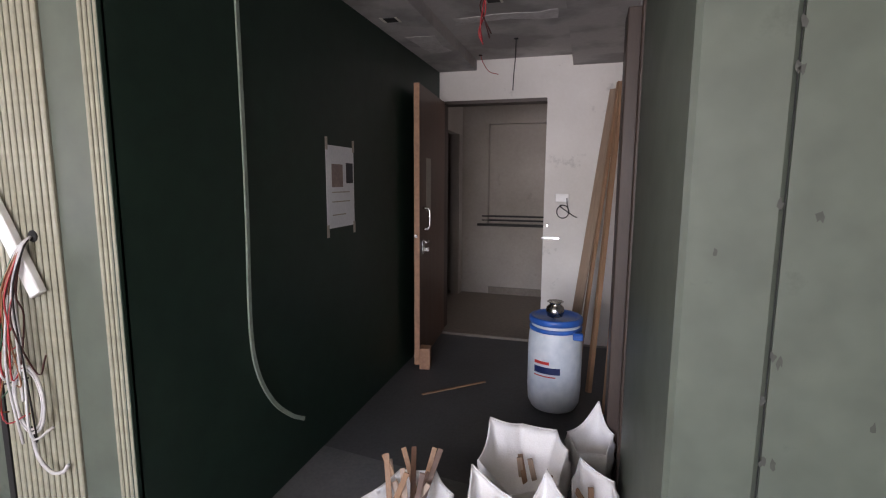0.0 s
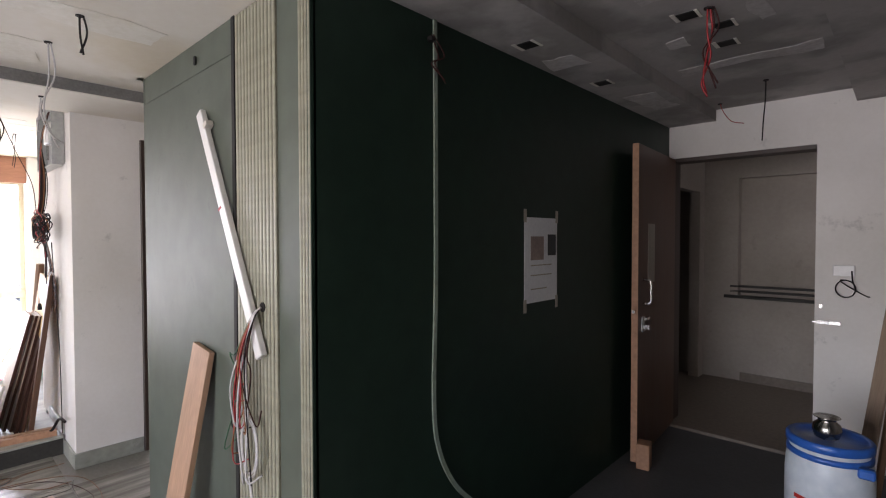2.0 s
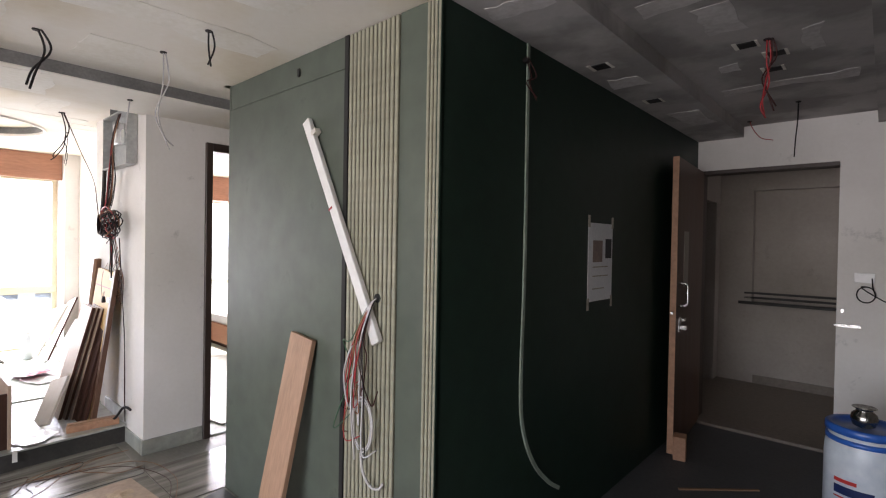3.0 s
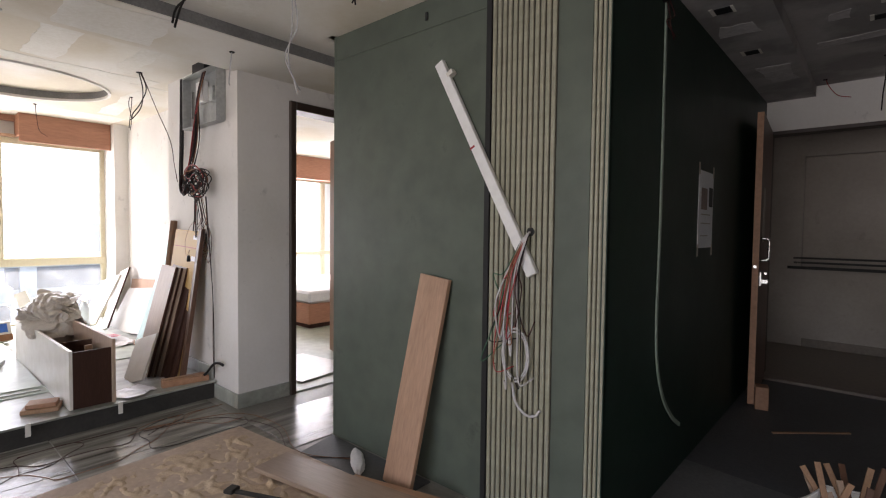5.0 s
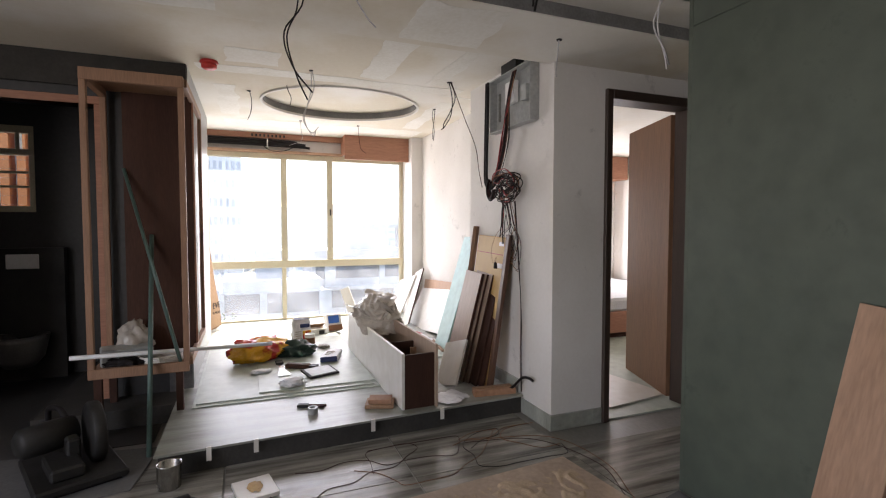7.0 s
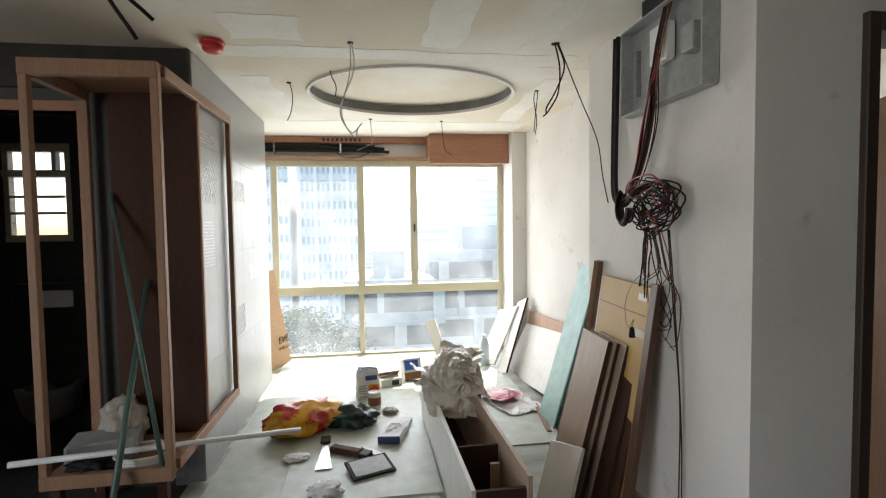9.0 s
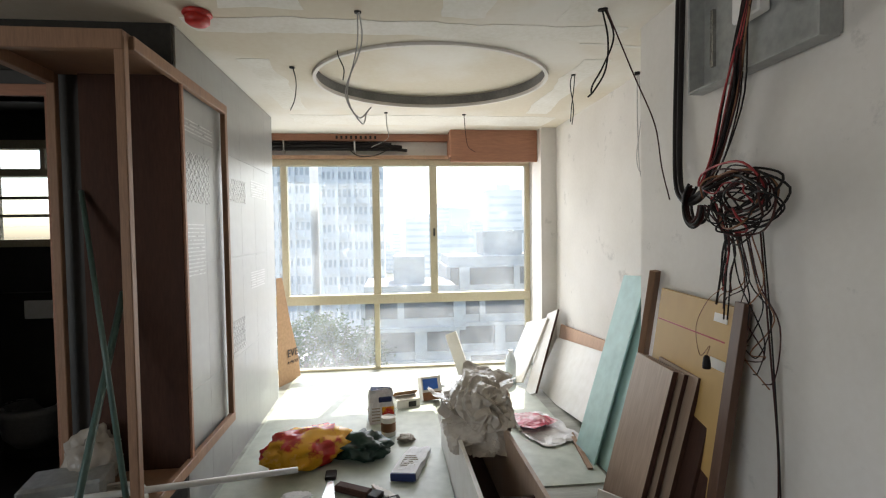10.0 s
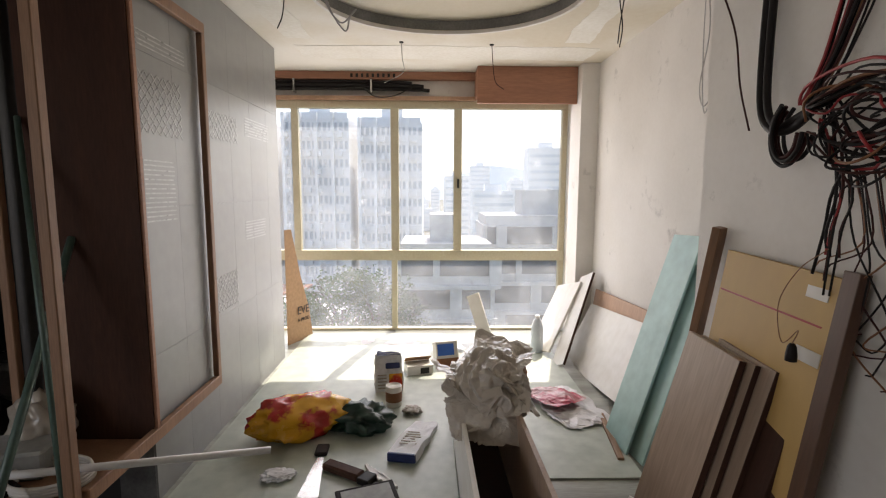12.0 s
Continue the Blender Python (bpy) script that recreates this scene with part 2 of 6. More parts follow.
glass = bpy.data.materials.new("dusty window glass")
glass.use_nodes = True
gt = glass.node_tree
for n in list(gt.nodes):
    gt.nodes.remove(n)
go, gm, gtr, gdf, gno, grm, gtc = (gt.nodes.new(k) for k in ("ShaderNodeOutputMaterial", "ShaderNodeMixShader", "ShaderNodeBsdfTransparent", "ShaderNodeBsdfTranslucent", "ShaderNodeTexNoise", "ShaderNodeMapRange", "ShaderNodeTexCoord"))
gdf.inputs[0].default_value = (0.85, 0.87, 0.9, 1)
gno.inputs["Scale"].default_value, gno.inputs["Detail"].default_value = 3.0, 8
gt.links.new(gtc.outputs["Object"], gno.inputs["Vector"])
grm.inputs["From Min"].default_value, grm.inputs["From Max"].default_value = 0.3, 0.75
grm.inputs["To Min"].default_value, grm.inputs["To Max"].default_value = 0.05, 0.15
gt.links.new(gno.outputs["Fac"], grm.inputs[0])
gn2, gr2, gmx = (gt.nodes.new(k) for k in ("ShaderNodeTexNoise", "ShaderNodeMapRange", "ShaderNodeMath"))
gn2.inputs["Scale"].default_value, gn2.inputs["Detail"].default_value, gn2.inputs["Roughness"].default_value = 9.0, 10, 0.75
gt.links.new(gtc.outputs["Object"], gn2.inputs["Vector"])
gr2.inputs["From Min"].default_value, gr2.inputs["From Max"].default_value, gr2.inputs["To Max"].default_value = 0.57, 0.72, 0.22
gt.links.new(gn2.outputs["Fac"], gr2.inputs[0])
gmx.operation = "ADD"
gt.links.new(grm.outputs[0], gmx.inputs[0])
gt.links.new(gr2.outputs[0], gmx.inputs[1])
gt.links.new(gmx.outputs[0], gm.inputs[0])
gt.links.new(gtr.outputs[0], gm.inputs[1])
gt.links.new(gdf.outputs[0], gm.inputs[2])
gt.links.new(gm.outputs[0], go.inputs[0])
M["glass"] = glass

# ---- building helpers ----


def bx(bm, x0, x1, y0, y1, z0, z1, bevel=0.0, m=None):
    r = bmesh.ops.create_cube(bm, size=1)
    vs = r["verts"]
    bmesh.ops.scale(bm, vec=(abs(x1 - x0), abs(y1 - y0), abs(z1 - z0)), verts=vs)
    bmesh.ops.translate(bm, vec=((x0 + x1) / 2, (y0 + y1) / 2, (z0 + z1) / 2), verts=vs)
    if bevel:
        es = list({e for v in vs for e in v.link_edges})
        out = bmesh.ops.bevel(bm, geom=es, offset=bevel, segments=1, affect="EDGES")
        vs = list({v for f in out["faces"] for v in f.verts} | {v for v in vs if v.is_valid})
    if m is not None:
        bmesh.ops.transform(bm, matrix=m, verts=vs)
    return bm


def box(x0, x1, y0, y1, z0, z1, bevel=0.0, m=None):
    return bx(bmesh.new(), x0, x1, y0, y1, z0, z1, bevel, m)


def to_mesh(name, bm, material, smooth=False):
    me = bpy.data.meshes.new(name)
    bmesh.ops.recalc_face_normals(bm, faces=bm.faces[:])
    bm.to_mesh(me)
    bm.free()
    me.materials.append(M[material] if isinstance(material, str) else material)
    if smooth:
        me.shade_smooth()
    return me


def part(name, bm, material, parent, label="", smooth=False):
    ob = new(name, bm if isinstance(bm, bpy.types.Mesh) else to_mesh(name, bm, material, smooth))
    ob.parent = parent
    if label:
        ob["label"] = label
    return ob


def thing(name, m, label, category, group="", kind=""):
    ob = new(name)
    ob.empty_display_size = 0.1
    ob.matrix_world = m
    return tagged(ob, label, category, group, kind)


def solid(name, bm, material, label, category, kind="", group="", smooth=False, m=None):
    ob = new(name, to_mesh(name, bm, material, smooth))
    if m is not None:
        ob.matrix_world = m
    return tagged(ob, label, category, group, kind)


def struct(name, bm, material, label="", category="wall"):
    return solid(name, bm, material, label, category, "structure")


def spline(pts, n=6):
    ps = [Vector(p) for p in pts]
    ps = [ps[0] * 2 - ps[1]] + ps + [ps[-1] * 2 - ps[-2]]
    out = []
    for a, b, c, d in zip(ps, ps[1:], ps[2:], ps[3:]):
        for i in range(n):
            t = i / n
            out.append(0.5 * (2 * b + (c - a) * t + (2 * a - 5 * b + 4 * c - d) * t * t + (3 * b - a - 3 * c + d) * t ** 3))
    out.append(ps[-2])
    return out


def tube(bm, pts, r, seg=6, n=6, smooth=True):
    ps = spline(pts, n) if smooth else [Vector(p) for p in pts]
    rings = []
    side = Vector((0.31, 0.52, 0.79))
    for i, p in enumerate(ps):
        d = (ps[min(i + 1, len(ps) - 1)] - ps[max(i - 1, 0)])
        d = d.normalized() if d.length > 1e-6 else Vector((0, 0, 1))
        u = d.cross(side)
        u = (u if u.length > 0.05 else d.cross(Vector((1, 0, 0)))).normalized()
        v = d.cross(u)
        rings.append([bm.verts.new(p + r * (u * math.cos(a) + v * math.sin(a))) for a in [2 * math.pi * k / seg for k in range(seg)]])
    for a, b in zip(rings, rings[1:]):
        for k in range(seg):
            bm.faces.new((a[k], a[(k + 1) % seg], b[(k + 1) % seg], b[k]))
    bm.faces.new(rings[0])
    bm.faces.new(rings[-1])
    return bm


def lathe(bm, prof, seg=28, cx=0, cy=0):
    rings = []
    for r, z in prof:
        rings.append([bm.verts.new((cx + r * math.cos(2 * math.pi * k / seg), cy + r * math.sin(2 * math.pi * k / seg), z)) for k in range(seg)])
    for a, b in zip(rings, rings[1:]):
        for k in range(seg):
            bm.faces.new((a[k], a[(k + 1) % seg], b[(k + 1) % seg], b[k]))
    bm.faces.new(rings[0])
    bm.faces.new(rings[-1])
    return bm


def axes(origin, x, y):
    """A pose with the given x axis and the y axis near to the given one."""
    x = Vector(x).normalized()
    z = x.cross(Vector(y)).normalized()
    y = z.cross(x)
    m = Matrix((x, y, z)).transposed().to_4x4()
    return Matrix.Translation(origin) @ m


def board(name, foot, top, across, width, thick, material, label, category="board", group="", edge=None):
    """A board from the middle of its foot to the middle of its top; across is its width's way."""
    foot, top = Vector(foot), Vector(top)
    zax = (top - foot)
    xax = Vector(across).normalized()
    zl = zax.length
    xax = (xax - zax * (xax.dot(zax) / (zl * zl))).normalized()
    m = axes(foot, xax, zax.cross(xax))
    t = thing(name, m, label, category, group)
    # local axes: x across, z along
    part("panel", box(-width / 2, width / 2, -thick / 2, thick / 2, 0, zl, 0.0015), material, t)
    if edge:
        part("edge_band", box(width / 2, width / 2 + 0.002, -thick / 2, thick / 2, 0, zl), edge, t, "darker plywood edge")
    return t

def quad_prism(bm, pts, z0, z1):
    lo = [bm.verts.new((x, y, z0)) for x, y in pts]
    hi = [bm.verts.new((x, y, z1)) for x, y in pts]
    n = len(pts)
    for k in range(n):
        bm.faces.new((lo[k], lo[(k + 1) % n], hi[(k + 1) % n], hi[k]))
    bm.faces.new(lo)
    bm.faces.new(hi)
    return bm


# ---- setting: floors, walls, ceilings ----
YF = 0.856          # face of the sage panels
XD = -1.098         # face of the deep green wall
PZ = 0.13           # platform top


def holes(u0, u1, z0, z1, openings):
    """Rectangles that fill the wall stretch u0..u1, z0..z1 around openings (a, b, za, zb)."""
    out, u = [], u0
    for a, b, za, zb in sorted(openings):
        if a > u:
            out.append((u, a, z0, z1))
        if za > z0:
            out.append((a, b, z0, za))
        if zb < z1:
            out.append((a, b, zb, z1))
        u = b
    if u < u1:
        out.append((u, u1, z0, z1))
    return out


def wall_x(name, x0, x1, y0, y1, z0, z1, openings, material, label):
    bm = bmesh.new()
    for a, b, za, zb in holes(y0, y1, z0, z1, openings):
        bx(bm, x0, x1, a, b, za, zb)
    return struct(name, bm, material, label)


def wall_y(name, y0, y1, x0, x1, z0, z1, openings, material, label):
    bm = bmesh.new()
    for a, b, za, zb in holes(x0, x1, z0, z1, openings):
        bx(bm, a, b, y0, y1, za, zb)
    return struct(name, bm, material, label)


def quad_floor():
    bm = bmesh.new()
    vs = [bm.verts.new(p) for p in ((XD, 0.9, 0.0075), (0.37, 0.9, 0.0075), (0.37, 1.75, 0.0075), (XD, 1.95, 0.0075))]
    bm.faces.new(vs)
    return bm


floor_ob = struct("floor", box(-7.6, 3.2, -4.5, 4.07, -0.2, 0.0), "floor", "dusty grey floor under protective film", "floor")
struct("floor_lobby", box(-3.0, 2.5, 4.07, 6.4, -0.2, 0.002), "lobby_floor", "brown stone floor of the outer lobby", "floor")
struct("floor_passage_cover", box(XD, 0.42, 0.75, 4.0, 0.0, 0.006), "dark_floor", "dark grey cover over the passage floor", "floor")
struct("floor_passage_cover_2", quad_floor(), "cover2", "lighter dusty cover at the passage mouth", "floor")
struct("door_sill_1", box(XD, -0.12, 3.98, 4.2, 0.0, 0.03, 0.004), "lobby_floor", "low stone sill under the front door", "sill")

struct("floor_bath", box(-6.16, -4.3, -4.3, -1.61, 0.0, 0.004), "bath", "dusty floor of the bathroom and work corner, shade painted in", "floor")
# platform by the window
# rough side below the top, its shadow put into the colour
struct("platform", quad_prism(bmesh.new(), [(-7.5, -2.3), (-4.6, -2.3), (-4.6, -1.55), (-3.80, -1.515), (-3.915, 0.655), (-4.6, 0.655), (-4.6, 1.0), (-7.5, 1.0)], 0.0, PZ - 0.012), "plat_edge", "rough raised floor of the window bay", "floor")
plat_top = struct("platform_top", quad_prism(bmesh.new(), [(-7.36, -1.53), (-3.775, -1.53), (-3.89, 0.655), (-4.6, 0.655), (-4.6, 0.70), (-7.36, 0.70)], PZ - 0.012, PZ), "plat", "streaked pale stone top of the raised floor", "floor")
struct("platform_back", box(-7.36, -4.6, 0.70, 1.0, PZ - 0.012, PZ), "plat", "pale stone floor strip by the bay wall", "floor")
struct("platform_side", box(-7.36, -6.4, -2.3, -1.53, PZ - 0.012, PZ), "plat", "pale stone floor in the window corner", "floor")

# window bay walls
WX = -7.36
wall_x("wall_west", WX - 0.2, WX, -2.3, 1.0, 0, 2.5, [(-2.1, 0.86, 0.10, 2.165)], "plaster", "white plastered wall round the large window")
struct("wall_bay_north", box(WX, -4.78, 1.0, 1.12, 0, 2.5), "plaster", "smudged white plaster wall of the window bay")
struct("wall_pillar", box(-4.78, -3.574, 0.668, 1.05, 0, 2.5), "plaster", "smudged white plastered pillar")
struct("column_window", box(WX, -6.97, 0.86, 1.0, PZ, 2.5), "plaster", "white column beside the window", "column")
struct("wall_bay_south_end", box(WX, -6.3, -2.42, -2.3, 0, 2.5), "plaster", "white wall in the window corner")
bay_wall = struct("wall_bay_south", box(-6.63, -4.882, -1.60, -1.456, 0, 2.5), "soffit", "grey tiled partition of the window bay")
struct("wall_bath_corner", box(-6.63, -6.5, -2.42, -1.60, 0, 2.5), "plaster", "wall behind the tiled partition")

# wall with the bedroom door
wall_x("wall_bedroom", -3.70, -3.574, 1.05, 4.4, 0, 2.5, [(1.052, 1.83, 0, 2.15)], "plaster", "white plastered wall with the bedroom door")
struct("skirting_pillar", box(-3.60, -3.562, 0.656, 1.05, 0.0, 0.10, 0.003), "plat", "marble skirting round the pillar", "baseboard")
struct("skirting_pillar_side", box(-3.93, -3.60, 0.656, 0.668, 0.0, 0.10, 0.003), "plat", "marble skirting on the pillar", "baseboard")

# bedroom shell
wall_x("wall_bedroom_west", WX - 0.2, WX, 1.12, 4.5, 0, 2.5, [(2.5, 4.15, 0.25, 2.05)], "plaster", "bedroom wall with a window")
struct("wall_bedroom_north", box(WX, -2.74, 4.4, 4.5, 0, 2.5), "plaster", "plain bedroom wall")
struct("floor_bedroom", box(WX, -3.58, 1.12, 4.4, 0.0, 0.01), "sheet", "pale covered bedroom floor", "floor")

# closing walls behind and beside the walker
wall_y("wall_south", -4.5, -4.3, -7.0, 3.2, 0, 2.7, [(-2.65, 0.75, 0.50, 2.2)], "plaster", "plain white wall with a window opening")
struct("wall_east", box(3.0, 3.2, -4.3, 0.9, 0, 2.7), "plaster", "plain white wall")

# green core between the passage and the bedroom
struct("core_block", box(-2.742, XD - 0.02, YF + 0.02, 4.07, 0, 2.5), "soffit", "boarded core behind the green panels")
struct("panel_deep_green", box(XD - 0.02, XD, YF, 4.07, 0, 2.34), "deep", "deep green laminate wall of the passage")
struct("panel_sage_wide", box(-2.742, -1.66, YF, YF + 0.02, 0, 2.20, 0.001), "sage", "sage green laminate wall panel with stains")
struct("panel_sage_top", box(-2.742, -1.66, YF + 0.002, YF + 0.02, 2.203, 2.34), "sage", "sage green upper panel strip")
struct("panel_sage_side", box(-2.762, -2.742, YF, 4.4, 0, 2.34), "sage", "sage green side panel by the bedroom door")
struct("strip_black", box(-1.660, -1.634, YF - 0.003, YF + 0.02, 0, 2.34), "black", "black gap beside the fluted panel", "trim")
struct("panel_sage_narrow", box(-1.316, -1.174, YF + 0.006, YF + 0.02, 0, 2.34), "sage", "narrow sage green strip between fluted panels")
# right-hand sage return
struct("wall_sage_return", box(0.37, 0.552, 0.88, 1.92, 0, 2.42, 0.012), "sage", "sage green laminate return wall with scuffs")
struct("strip_joint", box(0.552, 0.554, 0.89, 1.0, 0, 2.42), "black", "dark joint between sage green panels", "trim")
struct("wall_sage_east", box(0.554, 3.0, 0.882, 1.02, 0, 2.42), "sage", "sage green laminate wall with a dark joint")
rng = random.Random(17)
for k in range(26):
    zc = rng.uniform(0.5, 2.2)
    xc = 0.553 + rng.gauss(0, 0.012) if k % 2 else rng.uniform(0.39, 0.9)
    bm = bmesh.new()
    n = 9
    bm.faces.new([bm.verts.new((xc + rng.uniform(0.003, 0.009) * math.cos(2 * math.pi * q / n), 0.8792, zc + rng.uniform(0.004, 0.02) * math.sin(2 * math.pi * q / n))) for q in range(n)])
    struct("trim_scuff_%d" % (k + 1), bm, "scuff", "dark scuff on the sage green laminate", "stain")
struct("wall_passage_east", box(0.42, 0.55, 2.25, 4.07, 0, 2.5), "plaster", "white plastered passage wall behind the planks")
fr = thing("door_frame", pose(0, 0, 0), "dark brown wooden door frame in the passage wall", "door frame", kind="structure")
part("jamb", box(0.315, 0.47, 2.06, 2.25, 0, 2.12, 0.004), "frame_wood", fr)
part("jamb", box(0.36, 0.47, 1.925, 1.97, 0, 2.12, 0.004), "frame_wood", fr)
part("door_panel", box(0.44, 0.47, 1.97, 2.06, 0, 2.12), "door", fr)
part("lintel", box(0.375, 0.47, 1.925, 2.25, 2.12, 2.42), "plaster", fr)

# front wall and the lobby
wall_y("wall_front", 4.07, 4.2, -3.0, 2.5, 0, 2.6, [(-1.06, -0.163, 0, 2.09)], "plaster", "white front wall with the entrance opening")
bm = bmesh.new()
bx(bm, -2.2, 0.9, 5.88, 6.0, 0, 2.6)
bx(bm, -2.2, -0.98, 5.76, 5.88, 0, 2.6)
bx(bm, -0.98, 0.9, 5.76, 5.88, 0, 0.86)
bx(bm, -0.98, 0.9, 5.76, 5.88, 2.08, 2.6)
struct("wall_lobby_back", bm, "grime", "grimy lobby wall with a recessed panel")
struct("wall_lobby_east", box(0.9, 1.0, 4.2, 6.0, 0, 2.6), "grime", "plain lobby wall")
wall_x("wall_lobby_west", -1.4, -1.3, 4.2, 5.76, 0, 2.6, [(4.95, 5.6, 0, 1.95)], "grime", "lobby wall with a dark doorway")
# black colour stands in for the shade behind the doorway
struct("wall_lobby_west_far", box(-2.3, -2.2, 4.2, 6.0, 0, 2.6), "black", "wall beyond the lobby doorway, painted black for shade")
struct("ceiling_lobby", box(-2.3, 1.0, 4.2, 6.0, 2.3, 2.45), "grime", "lobby ceiling", "ceiling")
struct("skirting_lobby", box(-0.95, 0.9, 5.745, 5.76, 0.0, 0.09), "lobby_floor", "stone skirting of the lobby", "baseboard")
ld = thing("lobby_ledge", pose(0, 5.74, 0.86), "dark metal ledge rails along the lobby recess", "ledge")
part("rail", box(-1.05, 0.85, 0.02, 0.06, 0.10, 0.12), "dk_metal", ld)
part("rail", box(-1.05, 0.85, 0.02, 0.06, 0.05, 0.07), "dk_metal", ld)
part("shelf", box(-1.1, 0.85, -0.01, 0.02, -0.01, 0.02), "dk_metal", ld)

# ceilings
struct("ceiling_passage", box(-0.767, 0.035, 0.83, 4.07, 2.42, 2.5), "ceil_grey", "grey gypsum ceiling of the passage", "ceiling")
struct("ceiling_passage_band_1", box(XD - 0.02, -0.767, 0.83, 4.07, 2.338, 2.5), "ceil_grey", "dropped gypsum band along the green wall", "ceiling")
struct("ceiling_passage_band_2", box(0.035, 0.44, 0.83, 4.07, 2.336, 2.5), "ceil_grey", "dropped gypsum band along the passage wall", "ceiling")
struct("ceiling_living", box(-3.04, 3.1, -4.4, 0.83, 2.342, 2.5), "ceiling", "gypsum ceiling with paste joints", "ceiling")
struct("ceiling_east_edge", box(0.44, 3.1, 0.83, 1.15, 2.342, 2.5), "ceiling", "ceiling edge over the sage green wall", "ceiling")
struct("ceiling_core", box(-2.80, XD - 0.02, 0.83, 0.90, 2.342, 2.5), "ceiling", "ceiling edge over the green panel", "ceiling")
struct("ceiling_corridor", box(-3.04, -2.742, 0.83, 4.4, 2.342, 2.5), "ceiling", "corridor ceiling", "ceiling")
struct("ceiling_beam", box(-3.62, -3.04, -4.4, 4.4, 2.275, 2.5), "ceiling", "dropped ceiling beam with a raw grey side", "ceiling")
struct("ceiling_beam_side", box(-3.04, -3.036, -4.4, 4.3, 2.28, 2.342), "beam_grey", "raw grey side of the ceiling beam", "ceiling")
struct("ceiling_bedroom", box(-7.4, -3.62, 1.12, 4.4, 2.35, 2.5), "ceiling", "pale bedroom ceiling", "ceiling")
struct("ceiling_bath", box(-7.0, -4.9, -4.4, -1.6, 2.3, 2.5), "bath", "slab over the bathroom, shade painted in", "ceiling")
struct("soffit_kitchen", box(-4.9, -3.62, -4.4, -1.46, 2.40, 2.5), "ceiling", "ceiling over the work corner", "ceiling")


def ellipse_ceiling():
    """Bay ceiling with an oval recess."""
    x0, x1, y0, y1, z = -7.36, -3.62, -1.46, 1.0, 2.40
    cx, cy, rx, ry, n = -5.63, -0.245, 0.61, 0.70, 64
    bm = bmesh.new()
    inner, up, outer = [], [], []
    for k in range(n):
        a = 2 * math.pi * k / n
        c, s = math.cos(a), math.sin(a)
        inner.append(bm.verts.new((cx + rx * c, cy + ry * s, z)))
        up.append(bm.verts.new((cx + rx * c, cy + ry * s, z + 0.07)))
        f = min((x1 - cx) / c if c > 1e-6 else 1e9, (x0 - cx) / c if c < -1e-6 else 1e9, (y1 - cy) / s if s > 1e-6 else 1e9, (y0 - cy) / s if s < -1e-6 else 1e9)
        outer.append(bm.verts.new((cx + f * c, cy + f * s, z)))
    for k in range(n):
        j = (k + 1) % n
        bm.faces.new((inner[k], inner[j], outer[j], outer[k]))
        bm.faces.new((inner[k], up[k], up[j], inner[j]))
    bm.faces.new(up)
    for cxn, cyn in ((x0, y0), (x0, y1), (x1, y0), (x1, y1)):
        near = sorted(outer, key=lambda v: (v.co.x - cxn) ** 2 + (v.co.y - cyn) ** 2)[:2]
        v = bm.verts.new((cxn, cyn, z))
        bm.faces.new((near[0], near[1], v))
    bx(bm, x0, x1, y0, y1, 2.49, 2.55)
    return bm


struct("ceiling_bay", ellipse_ceiling(), "ceiling", "gypsum ceiling with an oval recess and paste marks", "ceiling")
struct("ceiling_bay_corner", box(-7.36, -6.3, -2.42, -1.46, 2.40, 2.5), "ceiling", "ceiling in the window corner", "ceiling")
bm = bmesh.new()
ring_n = 64
for r0, r1, z0, z1 in ((0.0, 0.02, 2.385, 2.405),):
    vs = []
    for k in range(ring_n):
        a = 2 * math.pi * k / ring_n
        c, s = math.cos(a), math.sin(a)
        vs.append([bm.verts.new((-5.63 + (0.605 + dr) * c, -0.245 + (0.695 + dr) * s, zz)) for dr, zz in ((r0, z0), (r1, z0), (r1, z1), (r0, z1))])
    for k in range(ring_n):
        for q in range(4):
            bm.faces.new((vs[k][q], vs[k][(q + 1) % 4], vs[(k + 1) % ring_n][(q + 1) % 4], vs[(k + 1) % ring_n][q]))
struct("trim_oval", bm, "plaster", "thin lip round the oval ceiling recess", "trim")


# added grey ring paints the shaded side of the oval recess
bm = bmesh.new()
vs = [[bm.verts.new((-5.63 + 0.606 * math.cos(2 * math.pi * k / 64), -0.245 + 0.696 * math.sin(2 * math.pi * k / 64), zz)) for zz in (2.408, 2.466)] for k in range(64)]
for k in range(64):
    bm.faces.new((vs[k][0], vs[k - 1][0], vs[k - 1][1], vs[k][1]))
struct("trim_oval_side", bm, "beam_grey", "side of the oval ceiling recess, shade painted grey", "trim")


def paste(name, x0, x1, y0, y1, z, rag=0.035, material="paste"):
    """A trowelled patch of joint paste with a ragged outline."""
    bm = bmesh.new()
    loop = []
    corners = [(x0, y0), (x1, y0), (x1, y1), (x0, y1)]
    for (ax, ay), (bx_, by) in zip(corners, corners[1:] + corners[:1]):
        n = max(3, int(math.hypot(bx_ - ax, by - ay) / 0.05))
        for k in range(n):
            p = Vector((ax + (bx_ - ax) * k / n, ay + (by - ay) * k / n, z))
            q = noise.noise_vector(p * 4.0) * rag + noise.noise_vector(p * 14.0) * rag * 0.5
            loop.append((min(max(p.x + q.x, x0 - rag), x1 + rag), p.y + q.y))
    lo = [bm.verts.new((px, py, z - 0.002)) for px, py in loop]
    hi = [bm.verts.new((px, py, z + 0.001)) for px, py in loop]
    for k in range(len(lo)):
        bm.faces.new((lo[k - 1], lo[k], hi[k], hi[k - 1]))
    bm.faces.new(lo)
    struct(name, bm, material, "white joint paste on the ceiling", "trim")


